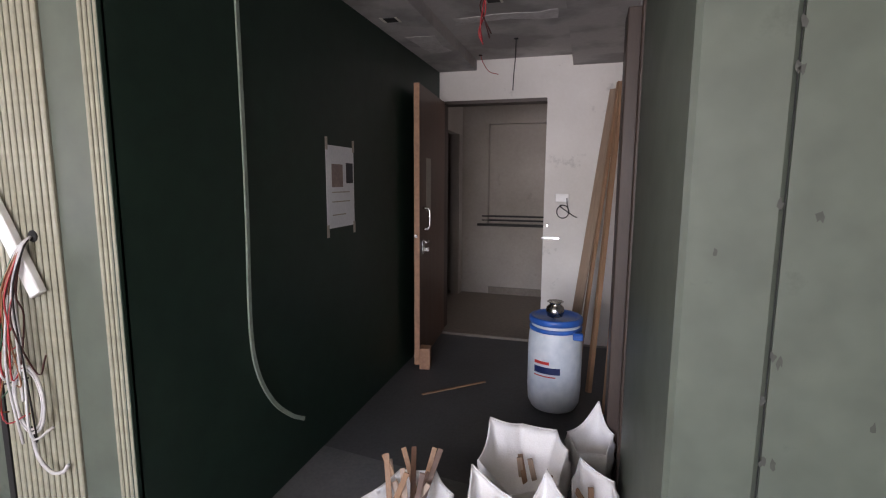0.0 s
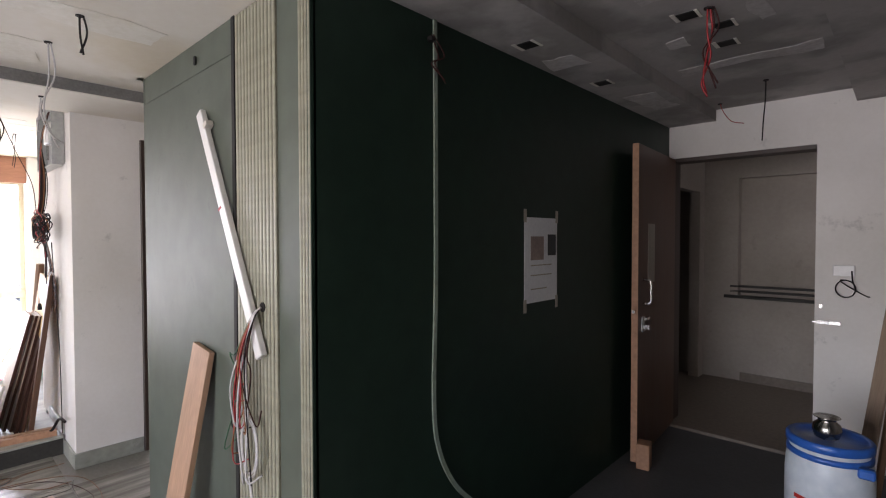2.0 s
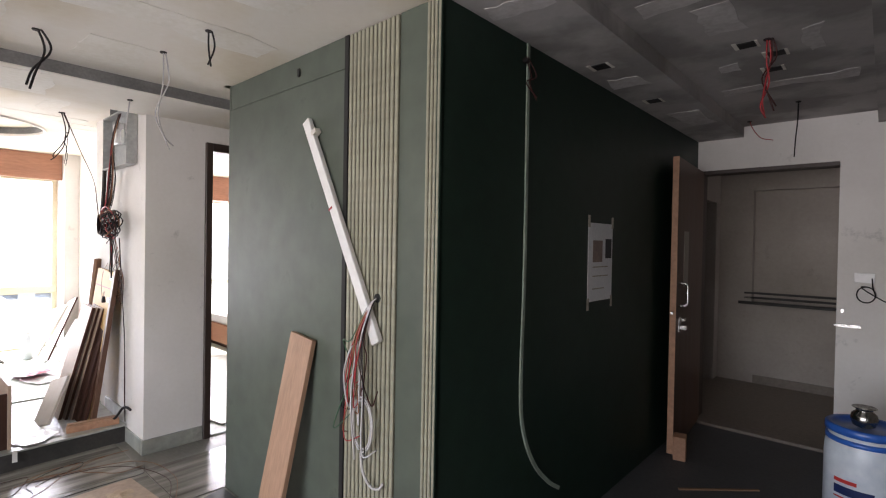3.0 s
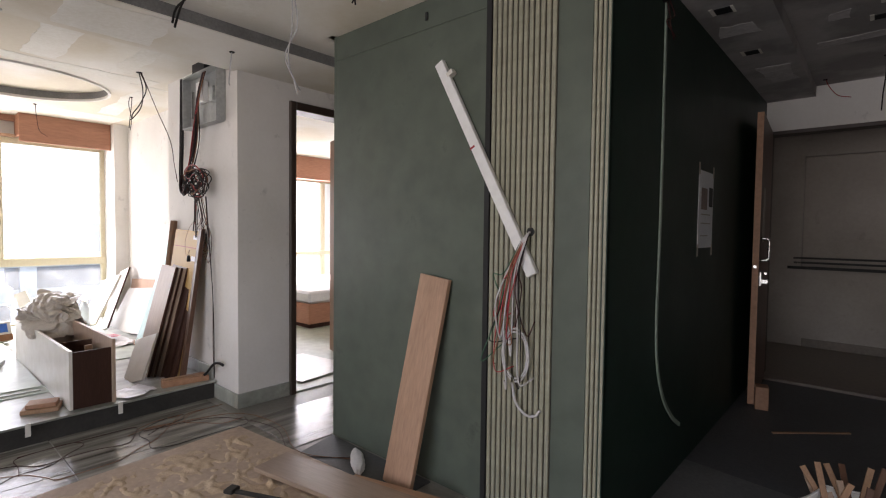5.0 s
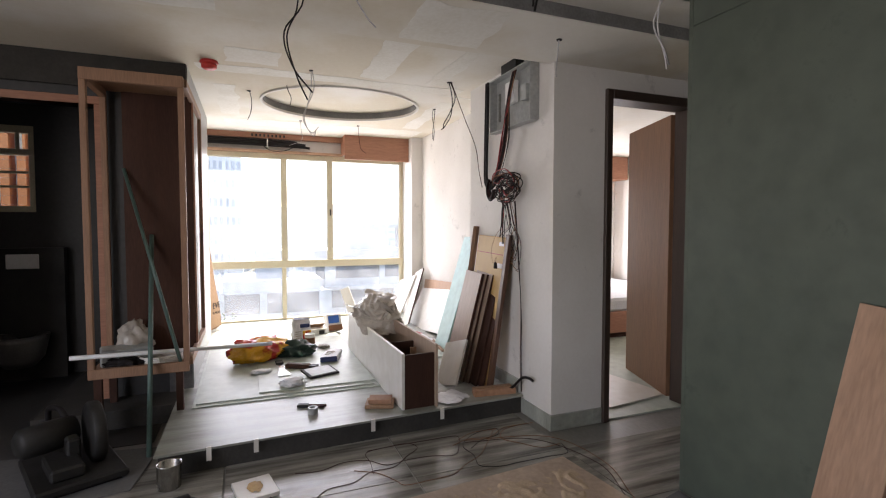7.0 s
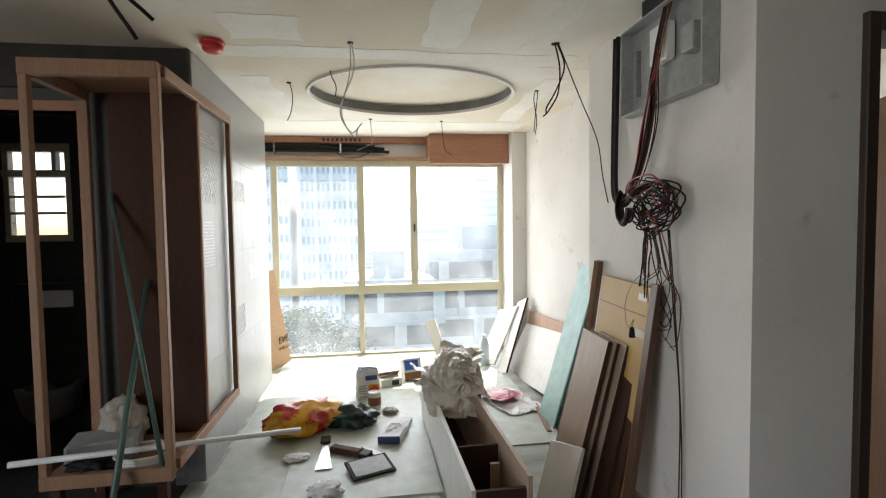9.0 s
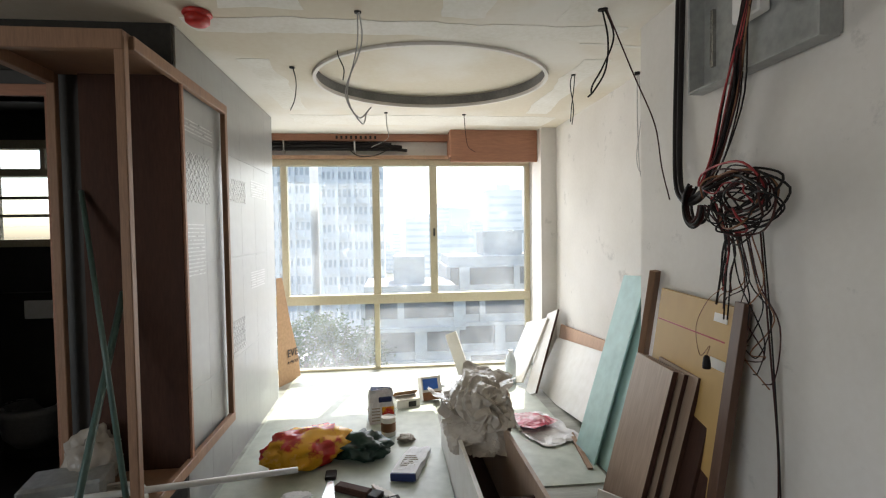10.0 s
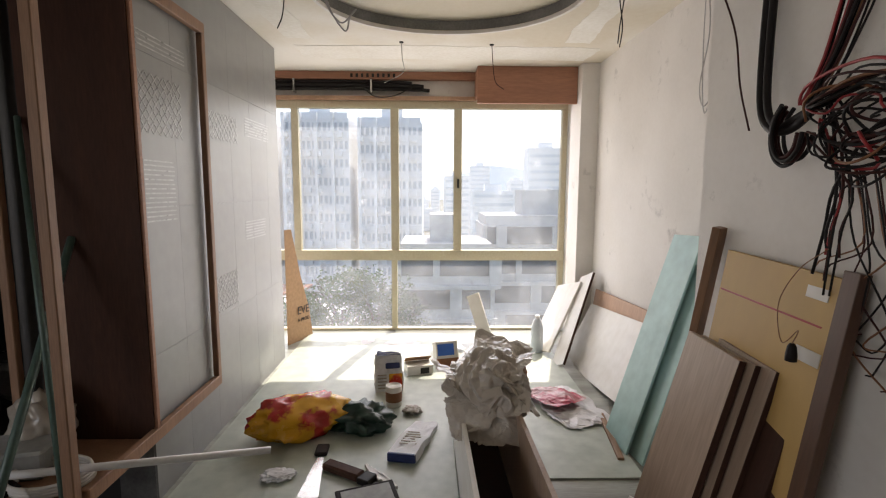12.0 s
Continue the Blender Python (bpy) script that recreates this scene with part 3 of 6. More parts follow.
PASTES = ((-4.95, -4.78, -1.38, 0.60, 2.40), (-4.72, -3.70, -0.27, -0.06, 2.40), (-4.72, -3.70, 0.24, 0.38, 2.40), (-6.9, -6.55, -1.3, 0.85, 2.40), (-4.70, -4.42, -1.2, -0.85, 2.40),
          (-5.0, -4.97, 0.45, 0.95, 2.40), (-6.45, -5.2, 0.56, 0.72, 2.40), (-6.4, -5.3, -1.30, -1.14, 2.40), (-3.56, -3.10, -0.32, 0.12, 2.275), (-3.56, -3.10, -1.5, -1.2, 2.275),
          (-2.2, -2.0, -3.5, 0.74, 2.342), (-2.96, -2.28, -0.3, -0.15, 2.342), (-1.92, -0.9, -0.34, -0.18, 2.342), (-2.9, -2.5, 0.1, 0.42, 2.342), (-1.7, -1.3, 0.25, 0.6, 2.342), (-0.8, -0.62, -2.0, 0.7, 2.342))
for k, row in enumerate(PASTES):
    paste("trim_paste_%d" % (k + 1), *row)
# paste patches of the passage, greyer than those above
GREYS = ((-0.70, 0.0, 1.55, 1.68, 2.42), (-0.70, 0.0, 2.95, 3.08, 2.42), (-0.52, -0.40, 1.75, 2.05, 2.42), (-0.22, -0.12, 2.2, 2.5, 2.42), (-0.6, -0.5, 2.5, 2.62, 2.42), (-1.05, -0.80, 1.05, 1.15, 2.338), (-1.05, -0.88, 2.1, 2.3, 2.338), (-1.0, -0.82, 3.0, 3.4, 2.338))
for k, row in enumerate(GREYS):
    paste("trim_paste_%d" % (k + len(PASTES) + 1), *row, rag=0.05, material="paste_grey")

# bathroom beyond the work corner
# bathroom walls are coloured dark in place of shade
wall_x("wall_bath_west", -6.26, -6.16, -4.3, -1.60, 0, 2.5, [(-3.19, -2.737, 1.40, 2.12)], "bath", "bathroom wall with a louvred window, shade painted in")
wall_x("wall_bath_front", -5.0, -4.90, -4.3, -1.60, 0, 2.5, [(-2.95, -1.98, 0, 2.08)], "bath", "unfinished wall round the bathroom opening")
bf = thing("door_frame", pose(0, 0, 0), "brown wooden frame round the bathroom opening", "door frame", kind="structure")
part("jamb", box(-5.0, -4.885, -2.0, -1.96, 0, 2.08, 0.003), "ply_edge", bf)
part("head", box(-5.0, -4.885, -2.95, -1.96, 2.08, 2.13, 0.003), "ply_edge", bf)


def window(name, x, y0, y1, z0, z1, verts, mids, label, panes):
    t = thing(name, pose(x, 0, 0), label, "window", kind="structure")
    d = 0.035
    part("window_frame", bx(box(-d, d, y0, y1, z1 - 0.06, z1, 0.003), -d, d, y0, y1, z0, z0 + 0.05, 0.003), "alu", t)
    for y, a, b, w in verts:
        part("mullion", box(-d + 0.005, d - 0.005, y - w / 2, y + w / 2, a, b, 0.003), "alu", t)
    for z, w in mids:
        part("transom", box(-d - 0.01, d + 0.012, y0, y1, z - w / 2, z + w / 2, 0.004), "alu", t)
    for a, b, za, zb, dx in panes:
        p = part("pane", box(dx - 0.003, dx + 0.003, a, b, za, zb), "glass", t)
        p.visible_shadow = False
    return t


w1 = window("window_1", -7.39, -2.1, 0.86, 0.10, 2.165,
            [(-2.07, 0.15, 2.11, 0.05), (-1.52, 0.86, 2.11, 0.06), (-0.655, 0.86, 2.11, 0.07), (-0.10, 0.86, 2.11, 0.07), (0.84, 0.15, 2.11, 0.05), (-0.665, 0.15, 0.78, 0.05)],
            [(0.82, 0.09)], "large cream aluminium sliding window with dusty panes",
            [(-2.05, -1.55, 0.87, 2.1, 0.01), (-1.49, -0.69, 0.87, 2.1, -0.01), (-0.62, -0.135, 0.87, 2.1, 0.01), (-0.065, 0.81, 0.87, 2.1, -0.01), (-2.05, -0.69, 0.15, 0.77, 0), (-0.64, 0.81, 0.15, 0.77, 0)])
part("window_latch", box(0.03, 0.05, -0.105, -0.09, 1.42, 1.50, 0.003), "black", w1, "black sliding latch")
window("window_2", -7.42, 2.5, 4.15, 0.25, 2.05, [(2.53, 0.3, 2.0, 0.05), (3.2, 0.3, 2.0, 0.06), (4.0, 0.3, 2.0, 0.07)], [(0.82, 0.06)], "cream aluminium bedroom window",
       [(2.55, 3.17, 0.85, 1.99, 0), (3.23, 3.97, 0.85, 1.99, 0), (2.55, 3.97, 0.3, 0.78, 0)])
w4 = window("window_4", -6.19, -3.19, -2.737, 1.40, 2.12, [(-3.17, 1.45, 2.06, 0.04), (-2.757, 1.45, 2.06, 0.04), (-2.85, 1.92, 2.06, 0.03)], [(1.90, 0.05)], "small louvred bathroom window with bars", [])
for k in range(6):
    part("louvre", box(-0.02, 0.03, -3.15, -2.777, 1.46 + 0.075 * k, 1.464 + 0.075 * k), "glass", w4)
for z in (1.60, 1.72):
    part("bar", box(0.03, 0.045, -3.15, -2.777, z, z + 0.02), "alu", w4)
fin = thing("striped_facade", pose(-8.7, -3.6, -4), "neighbouring facade with orange and white fins", "facade")
part("wall", box(-0.3, -0.2, -0.5, 0.5, 0, 8), "white", fin)
for k in range(6):
    part("fin", box(-0.2, 0.0, -0.48 + 0.17 * k, -0.39 + 0.17 * k, 0, 8), "orange_fin", fin)
# ---- fluted panels ----


def flutes(name, x0, x1, n, label):
    t = thing(name, pose(x0, YF, 0), label, "wall panel", kind="structure")
    w = (x1 - x0) / n
    # dark backing deepens the flutes' shading by colour
    part("backing", box(0, x1 - x0, 0.012, 0.02, 0, 2.338), "flute_gap", t)
    bm = bmesh.new()
    bx(bm, 0.0, w * 0.72, -0.002, 0.012, 0, 2.338, 0.003)
    me = to_mesh("rib", bm, "flute")
    for k in range(n):
        part("rib", me, "flute", t).location = (k * w + w * 0.14, 0, 0)
    return t


flutes("fluted_panel_1", -1.632, -1.318, 12, "cream fluted wall panel beside the sage green wall")
flutes("fluted_panel_2", -1.172, XD, 4, "narrow cream fluted strip on the wall corner")

# ---- passage things ----
# open front door
dm = axes((-1.045, 4.06, 0.02), (0.07, -0.90, 0.0), (0.90, 0.07, 0))
fd = thing("front_door", dm, "open brown veneer door standing against the green wall", "door")
part("leaf", box(0, 0.90, -0.04, 0.0, 0, 2.06, 0.002), "door", fd)
part("edge_strip", box(0.90, 0.906, -0.04, 0.0, 0, 2.06), "pink", fd, "pale unpainted door edge")
ph = part("pull_handle", tube(bmesh.new(), [(0.80, 0.0, 1.02), (0.80, 0.045, 1.03), (0.80, 0.05, 1.10), (0.80, 0.045, 1.17), (0.80, 0.0, 1.18)], 0.009, 8), "steel", fd, "steel pull handle", True)
lk = part("lock_plate", box(0.80, 0.845, 0.0, 0.012, 0.84, 0.94, 0.002), "steel", fd, "steel lock plate")
part("key", bx(box(0.815, 0.83, 0.012, 0.05, 0.86, 0.885), 0.80, 0.87, 0.03, 0.045, 0.925, 0.94), "steel", lk, "lever handle")
part("notice", box(0.55, 0.70, 0.0, 0.002, 1.15, 1.55), "tape", fd, "faded notice stuck on the door")
part("tower_bolt", box(0.906, 0.93, -0.03, -0.012, 0.97, 0.99), "steel", fd, "steel bolt end")
solid("wood_block", box(-0.04, 0.04, -0.05, 0.05, 0, 0.16, 0.004), "pink", "small wooden block wedging the front door", "wood block", m=pose(-0.93, 3.16, 0.006, 0, 0, 12))
f1 = thing("door_frame", pose(0, 0, 0), "brown wooden frame of the front door", "door frame", kind="structure")
part("jamb", box(-1.098, -1.055, 4.05, 4.205, 0, 2.09), "frame_wood", f1)
part("head", box(-1.055, -0.165, 4.055, 4.205, 2.06, 2.088), "frame_wood", f1)

# drum with pot
dr_ = thing("plastic_drum", pose(0.035, 2.78, 0.006) @ Matrix.Diagonal((0.82, 0.82, 0.91, 1)), "white plastic drum with a blue lid and clamp", "drum")
part("body", lathe(bmesh.new(), [(0.12, 0), (0.165, 0.015), (0.19, 0.06), (0.198, 0.16), (0.198, 0.46), (0.193, 0.53), (0.178, 0.565), (0.178, 0.60)], 36), "drum", dr_, "", True)
part("clamp_ring", lathe(bmesh.new(), [(0.178, 0.553), (0.192, 0.555), (0.192, 0.577), (0.178, 0.58)], 36), "blue", dr_, "blue clamp ring", True)
part("lid", lathe(bmesh.new(), [(0.185, 0.60), (0.195, 0.605), (0.195, 0.635), (0.185, 0.645), (0.16, 0.638), (0.155, 0.632), (0.02, 0.634)], 36), "blue", dr_, "round blue lid", True)
part("clamp_lever", box(0.13, 0.20, -0.19, -0.14, 0.53, 0.575, 0.008), "blue", dr_, "blue clamp lever")


def wrap_label(a0, a1, z0, z1, r, material, name, label):
    bm = bmesh.new()
    n = 14
    lo, hi = [], []
    for k in range(n + 1):
        a = radians(a0 + (a1 - a0) * k / n)
        lo.append(bm.verts.new((r * math.cos(a), r * math.sin(a), z0)))
        hi.append(bm.verts.new((r * math.cos(a), r * math.sin(a), z1)))
    for k in range(n):
        bm.faces.new((lo[k], lo[k + 1], hi[k + 1], hi[k]))
    return part(name, bm, material, dr_, label)


wrap_label(228, 285, 0.29, 0.335, 0.2005, "navy", "label_band", "navy printed band")
wrap_label(228, 262, 0.352, 0.372, 0.2005, "red", "label_text", "small red print")
wrap_label(228, 276, 0.268, 0.276, 0.2005, "red", "label_line", "thin red line")
pot = thing("steel_pot", pose(0.03, 2.74, 0.588), "small round steel pot on the drum lid", "pot")
part("body", lathe(bmesh.new(), [(0.025, 0), (0.045, 0.01), (0.055, 0.04), (0.05, 0.065), (0.033, 0.08), (0.034, 0.09), (0.05, 0.098), (0.047, 0.10), (0.03, 0.088)], 28), "steel", pot, "", True)

# planks leaning in the passage
PL = "planks in the passage"
board("plank", (0.10, 3.45, 0.006), (0.36, 3.98, 2.12), (1, -0.6, 0), 0.075, 0.02, "mauve", "dark-faced timber plank leaning on the passage wall", "plank", PL)
board("plank", (0.17, 3.35, 0.006), (0.38, 3.80, 2.14), (0.4, -1, 0), 0.03, 0.025, "wood", "pale timber batten leaning on the passage wall", "plank", PL)
board("plank", (0.25, 3.05, 0.006), (0.39, 3.60, 2.10), (0.5, -1, 0), 0.035, 0.03, "wood", "pale timber batten leaning on the passage wall", "plank", PL)
board("plank", (0.34, 2.75, 0.006), (0.40, 3.05, 1.45), (0.5, -1, 0), 0.028, 0.02, "wood", "short timber batten leaning on the passage wall", "plank", PL)
board("plank", (0.36, 2.62, 0.006), (0.40, 2.72, 0.70), (0.5, -1, 0), 0.022, 0.02, "wood", "short timber offcut leaning on the passage wall", "plank", PL)
board("plank", (0.12, 3.40, 0.006), (0.25, 3.85, 1.2), (0.6, -1, 0), 0.025, 0.02, "wood", "short pale batten leaning by the front wall", "plank", PL)
st = solid("wood_strip", box(-0.24, 0.24, -0.008, 0.008, 0, 0.008), "wood", "thin pale wood strip lying on the dark floor", "wood strip", m=pose(-0.62, 2.85, 0.008, 0, 0, 42))

# switch board and cable on the front wall
sw = thing("switch_box", pose(-0.014, 4.068, 1.262), "white switch box with a hanging cable coil", "switch")
part("plate", box(-0.055, 0.055, -0.02, 0.0, -0.035, 0.035, 0.003), "white", sw)
bm = bmesh.new()
tube(bm, [(0.04, -0.022, 0), (0.045, -0.03, -0.06)] + [(0.01 + 0.05 * math.cos(a), -0.02, -0.115 + 0.055 * math.sin(a)) for a in [k * 0.7 for k in range(0, 22)]] + [(0.10, -0.012, -0.15), (0.13, -0.01, -0.16)], 0.004, 5, 3)
part("cable", bm, "w_black", sw, "coiled black cable", True)
lt = thing("door_latch", pose(-0.085, 4.068, 0.918), "steel latch plate by the entrance opening", "latch")
part("plate", box(-0.07, 0.06, -0.012, 0, -0.012, 0.012, 0.002), "steel", lt)
part("bolt", box(-0.09, 0.0, -0.02, -0.012, -0.005, 0.007, 0.002), "steel", lt)
part("striker", box(-0.055, -0.035, -0.01, 0, 0.09, 0.12, 0.002), "steel", lt)

# paper notice on the green wall
pp = thing("paper_notice", pose(XD + 0.001, 2.2, 1.365), "white paper drawing taped to the deep green wall", "paper")
part("sheet", box(0, 0.002, -0.155, 0.155, -0.215, 0.215), "paper", pp)
part("photo", box(0.002, 0.0035, -0.10, 0.02, 0.0, 0.12), "print", pp, "faded picture")
part("photo", box(0.002, 0.0035, 0.06, 0.14, 0.02, 0.13), "print_dk", pp, "dark picture")
for z in (-0.03, -0.08, -0.15):
    part("text_line", box(0.002, 0.003, -0.10, 0.10 - 0.05 * (z < -0.1), z, z + 0.006), "tape", pp)
for y in (-0.15, 0.15):
    for z in (-0.225, 0.225):
        part("tape", box(0.002, 0.0035, y - 0.012, y + 0.012, z - 0.035, z + 0.03), "tape", pp, "strip of tape")

# pale edge strip hanging down the green wall
bm = bmesh.new()
pts = spline([(XD + 0.012, 1.41, 2.335), (XD + 0.012, 1.413, 1.8), (XD + 0.012, 1.412, 1.29), (XD + 0.012, 1.40, 0.83), (XD + 0.012, 1.43, 0.62), (XD + 0.014, 1.52, 0.45), (XD + 0.02, 1.64, 0.33), (XD + 0.03, 1.73, 0.27)], 8)
prev = None
for i, p in enumerate(pts):
    d = (pts[min(i + 1, len(pts) - 1)] - pts[max(0, i - 1)]).normalized()
    s = Vector((1, 0, 0)).cross(d).normalized() * 0.009
    q = [bm.verts.new(p + s), bm.verts.new(p - s), bm.verts.new(p - s + Vector((-0.008, 0, 0))), bm.verts.new(p + s + Vector((-0.008, 0, 0)))]
    if prev:
        for k in range(4):
            bm.faces.new((prev[k], prev[(k + 1) % 4], q[(k + 1) % 4], q[k]))
    prev = q
solid("edge_strip", bm, "edging", "pale green edging strip hanging down the green wall", "edging strip")


def sack(name, m, corners, label, seed):
    """An open woven sack; corners are (bearing, reach, height) of the folds of its rim."""
    bm = bmesh.new()
    rim = []
    pts = [Vector((c * math.cos(radians(a)), c * math.sin(radians(a)), h)) for a, c, h in corners]
    for k, p in enumerate(pts):
        q = pts[(k + 1) % len(pts)]
        for i in range(9):
            f = i / 9
            sag = 1 - 0.05 * math.sin(math.pi * f)
            rim.append(Vector(((p.x + (q.x - p.x) * f) * sag, (p.y + (q.y - p.y) * f) * sag, p.z + (q.z - p.z) * f - 0.02 * math.sin(math.pi * f) * abs(p.z - q.z) / 0.1)))
    rows, rings = 16, []
    off = Vector((seed * 3.1, 0, 0))
    for j in range(rows + 1):
        f = j / rows
        bulge = 0.80 + 0.20 * f + 0.16 * math.sin(math.pi * min(1, f * 1.1))
        ring = []
        for p in rim:
            v = Vector((p.x * bulge, p.y * bulge, p.z * f))
            crease = 0.03 * (0.3 - abs(noise.noise(v * 9 + off))) + 0.014 * (0.3 - abs(noise.noise(v * 22 + off)))
            out = Vector((v.x, v.y, 0)).normalized()
            ring.append(bm.verts.new(v + out * crease * min(1, 3 * f) * (1 if f < 0.95 else 0.5)))
        rings.append(ring)
    for shrink, drop in ((0.985, -0.004), (0.96, 0.03), (0.90, 0.08), (0.80, 0.13)):
        ring = []
        for p in rim:
            v = Vector((p.x * shrink, p.y * shrink, max(0.05, p.z - drop)))
            out = Vector((v.x, v.y, 0)).normalized()
            ring.append(bm.verts.new(v + out * 0.02 * (0.2 - abs(noise.noise(v * 12 + off))) * (drop > 0)))
        rings.append(ring)
    n = len(rim)
    for a, b in zip(rings, rings[1:]):
        for k in range(n):
            bm.faces.new((a[k], a[(k + 1) % n], b[(k + 1) % n], b[k]))
    bm.faces.new(rings[0])
    bm.faces.new(rings[-1])
    t = thing(name, m, label, "sack", "sacks of rubble")
    part("bag", bm, "sack", t, "", True)
    hem = bmesh.new()
    tube(hem, [p + Vector((0, 0, 0.001)) for p in rim + rim[:1]], 0.0035, 5, 1, False)
    part("hem", hem, "sack", t, "folded stitched rim", True)
    return t


s1 = sack("sack", pose(-0.39, 1.31, 0.006), ((75, 0.19, 0.27), (30, 0.17, 0.25), (-15, 0.17, 0.19), (-80, 0.17, 0.17), (-130, 0.18, 0.19), (-170, 0.17, 0.25), (120, 0.17, 0.27)), "white woven sack full of wood offcuts", 1)
rng = random.Random(5)
for k in range(13):
    a, b = Vector((rng.uniform(-0.12, 0.06), rng.uniform(-0.1, 0.08), 0.08)), Vector((rng.uniform(-0.16, 0.10), rng.uniform(0.0, 0.19), rng.uniform(0.28, 0.40)))
    zd = (b - a).normalized()
    xd = Vector((1, 0.3, 0)) - zd * zd.dot(Vector((1, 0.3, 0)))
    m = axes(a, xd, zd.cross(xd))
    part("wood_offcut", box(-0.010, 0.010, -0.004, 0.004, 0, (b - a).length, 0.001, m), ("wood", "door", "mauve")[k % 3], s1, "thin wood offcut")
sack("sack", pose(-0.02, 1.69, 0.006), ((148, 0.19, 0.37), (100, 0.16, 0.33), (50, 0.19, 0.33), (15, 0.18, 0.30), (-35, 0.18, 0.23), (-100, 0.17, 0.20), (-160, 0.19, 0.26)), "open white woven sack of building rubble", 8)
sack("sack", pose(0.0, 1.33, 0.006), ((145, 0.23, 0.34), (75, 0.10, 0.24), (65, 0.20, 0.34), (15, 0.21, 0.28), (-40, 0.19, 0.22), (-100, 0.18, 0.21), (-160, 0.20, 0.24)), "crumpled white woven sack with its rim folded", 3)
s4 = sack("sack", pose(0.255, 1.985, 0.006), ((75, 0.085, 0.38), (20, 0.10, 0.25), (-50, 0.09, 0.20), (-130, 0.10, 0.20), (160, 0.12, 0.23)), "white woven sack with a pointed open top", 12)
sack("sack", pose(0.255, 1.58, 0.006), ((110, 0.16, 0.28), (40, 0.10, 0.25), (-10, 0.085, 0.25), (-65, 0.18, 0.20), (-120, 0.16, 0.19), (170, 0.08, 0.26)), "low white woven sack against the sage green return", 21)

# wall channel and the leaning plank on the sage wall
ch_a, ch_b = Vector((-1.915, YF - 0.03, 2.01)), Vector((-1.395, YF - 0.022, 1.055))
ch = thing("cable_channel", axes(ch_b, Vector((0, -1, 0)).cross(ch_a - ch_b), (0, -1, 0)), "white plastic channel leaning across the fluted panel", "channel")
bl = (ch_a - ch_b).length
part("channel", box(-0.025, 0.025, -0.012, 0.012, 0, bl, 0.003), "white", ch)
part("tie", box(0.0, 0.027, -0.014, 0.014, bl * 0.57, bl * 0.578), "w_red", ch, "red tie")
part("tape", box(-0.05, -0.015, -0.016, 0.013, bl * 0.91, bl * 0.93), "lam", ch, "torn cream tape")
board("plank", (-2.035, YF - 0.16, 0.0), (-1.928, YF - 0.018, 1.01), (1, 0, 0), 0.185, 0.024, "ply", "pinkish plywood plank leaning on the sage green wall", "plank")

# wire bundle out of the fluted panel
wb = thing("wire_bundle", pose(-1.43, YF - 0.01, 1.22), "tangle of coloured wires hanging from the fluted panel", "wires")
part("hole", lathe(bmesh.new(), [(0.018, -0.004), (0.018, 0.004)], 12), "black", wb).matrix_local = pose(0.01, 0.008, 0.01, 90, 0, 0)
rng = random.Random(11)
for k in range(18):
    c = ["w_red", "w_red", "w_grey", "w_orange", "w_black", "w_brown", "w_grey", "w_green", "w_red", "w_orange"][k % 10]
    L = rng.uniform(0.25, 0.62)
    dx = rng.uniform(-0.09, 0.05)
    p = [(0.01, 0.0, 0.01), (0.005 + 0.2 * dx, -0.03, -0.03), (-0.03 + 0.5 * dx, -0.04 - rng.uniform(0, 0.02), -0.16), (-0.04 + dx, -0.035 - rng.uniform(0, 0.03), -0.32 * L / 0.5)]
    p += [(-0.05 + dx * 1.3 + rng.uniform(-0.05, 0.05), -0.03 - rng.uniform(0, 0.03), -L + rng.uniform(-0.03, 0.05)), (-0.03 + dx + rng.uniform(-0.07, 0.07), -0.025, -L * rng.uniform(0.75, 1.02))]
    part("wire", tube(bmesh.new(), p, 0.0026 if c != "w_grey" else 0.004, 5, 5), c, wb, "", True)
for r in (0.085, 0.075):
    part("cable_loop", tube(bmesh.new(), [(-0.03 + 0.75 * r * math.sin(a), -0.03, -0.50 - r * 1.3 * math.cos(a)) for a in [k * 0.5 for k in range(13)]], 0.0045, 6, 4), "w_grey", wb, "grey cable loop", True)
part("cable_tail", tube(bmesh.new(), [(-0.05, -0.02, -0.62), (-0.03, -0.02, -0.70), (0.02, -0.02, -0.74), (0.06, -0.015, -0.735), (0.08, -0.01, -0.71)], 0.006, 6, 5), "w_grey", wb, "grey cable tail", True)

# ---- living area floor ----


ps = thing("plywood_stack", pose(0, 0, 0.0), "stack of beige plywood sheets strewn with sawdust", "plywood")
for k in range(3):
    part("sheet", quad_prism(bmesh.new(), [(-3.22 + 0.012 * k, 0.49), (-3.10 + 0.01 * k, -0.72 - 0.01 * k), (-1.90, -0.60), (-2.02, 0.60)], 0.013 * k, 0.013 * k + 0.011), "sheet_ply", ps)
bm = bmesh.new()
gx, gy = 110, 110
grid = {}
for i in range(gx + 1):
    for j in range(gy + 1):
        u, v = i / gx, j / gy
        p = Vector((-3.12 + 1.15 * u + 0.06 * (1 - v), -0.62 + 1.10 * v - 0.02 * u, 0))
        h = max(0, noise.noise(p * 6) * 0.35 + 0.9 * (0.32 - abs(noise.noise(Vector((p.x * 9 + 3 * p.y, p.y * 15, 2))))) + 0.25 * noise.noise(p * 30)) * min(1, 6 * u * (1 - u) * 2) * min(1, 6 * v * (1 - v) * 2)
        grid[i, j] = bm.verts.new((p.x, p.y, 0.034 + 0.032 * h))
for i in range(gx):
    for j in range(gy):
        bm.faces.new((grid[i, j], grid[i + 1, j], grid[i + 1, j + 1], grid[i, j + 1]))
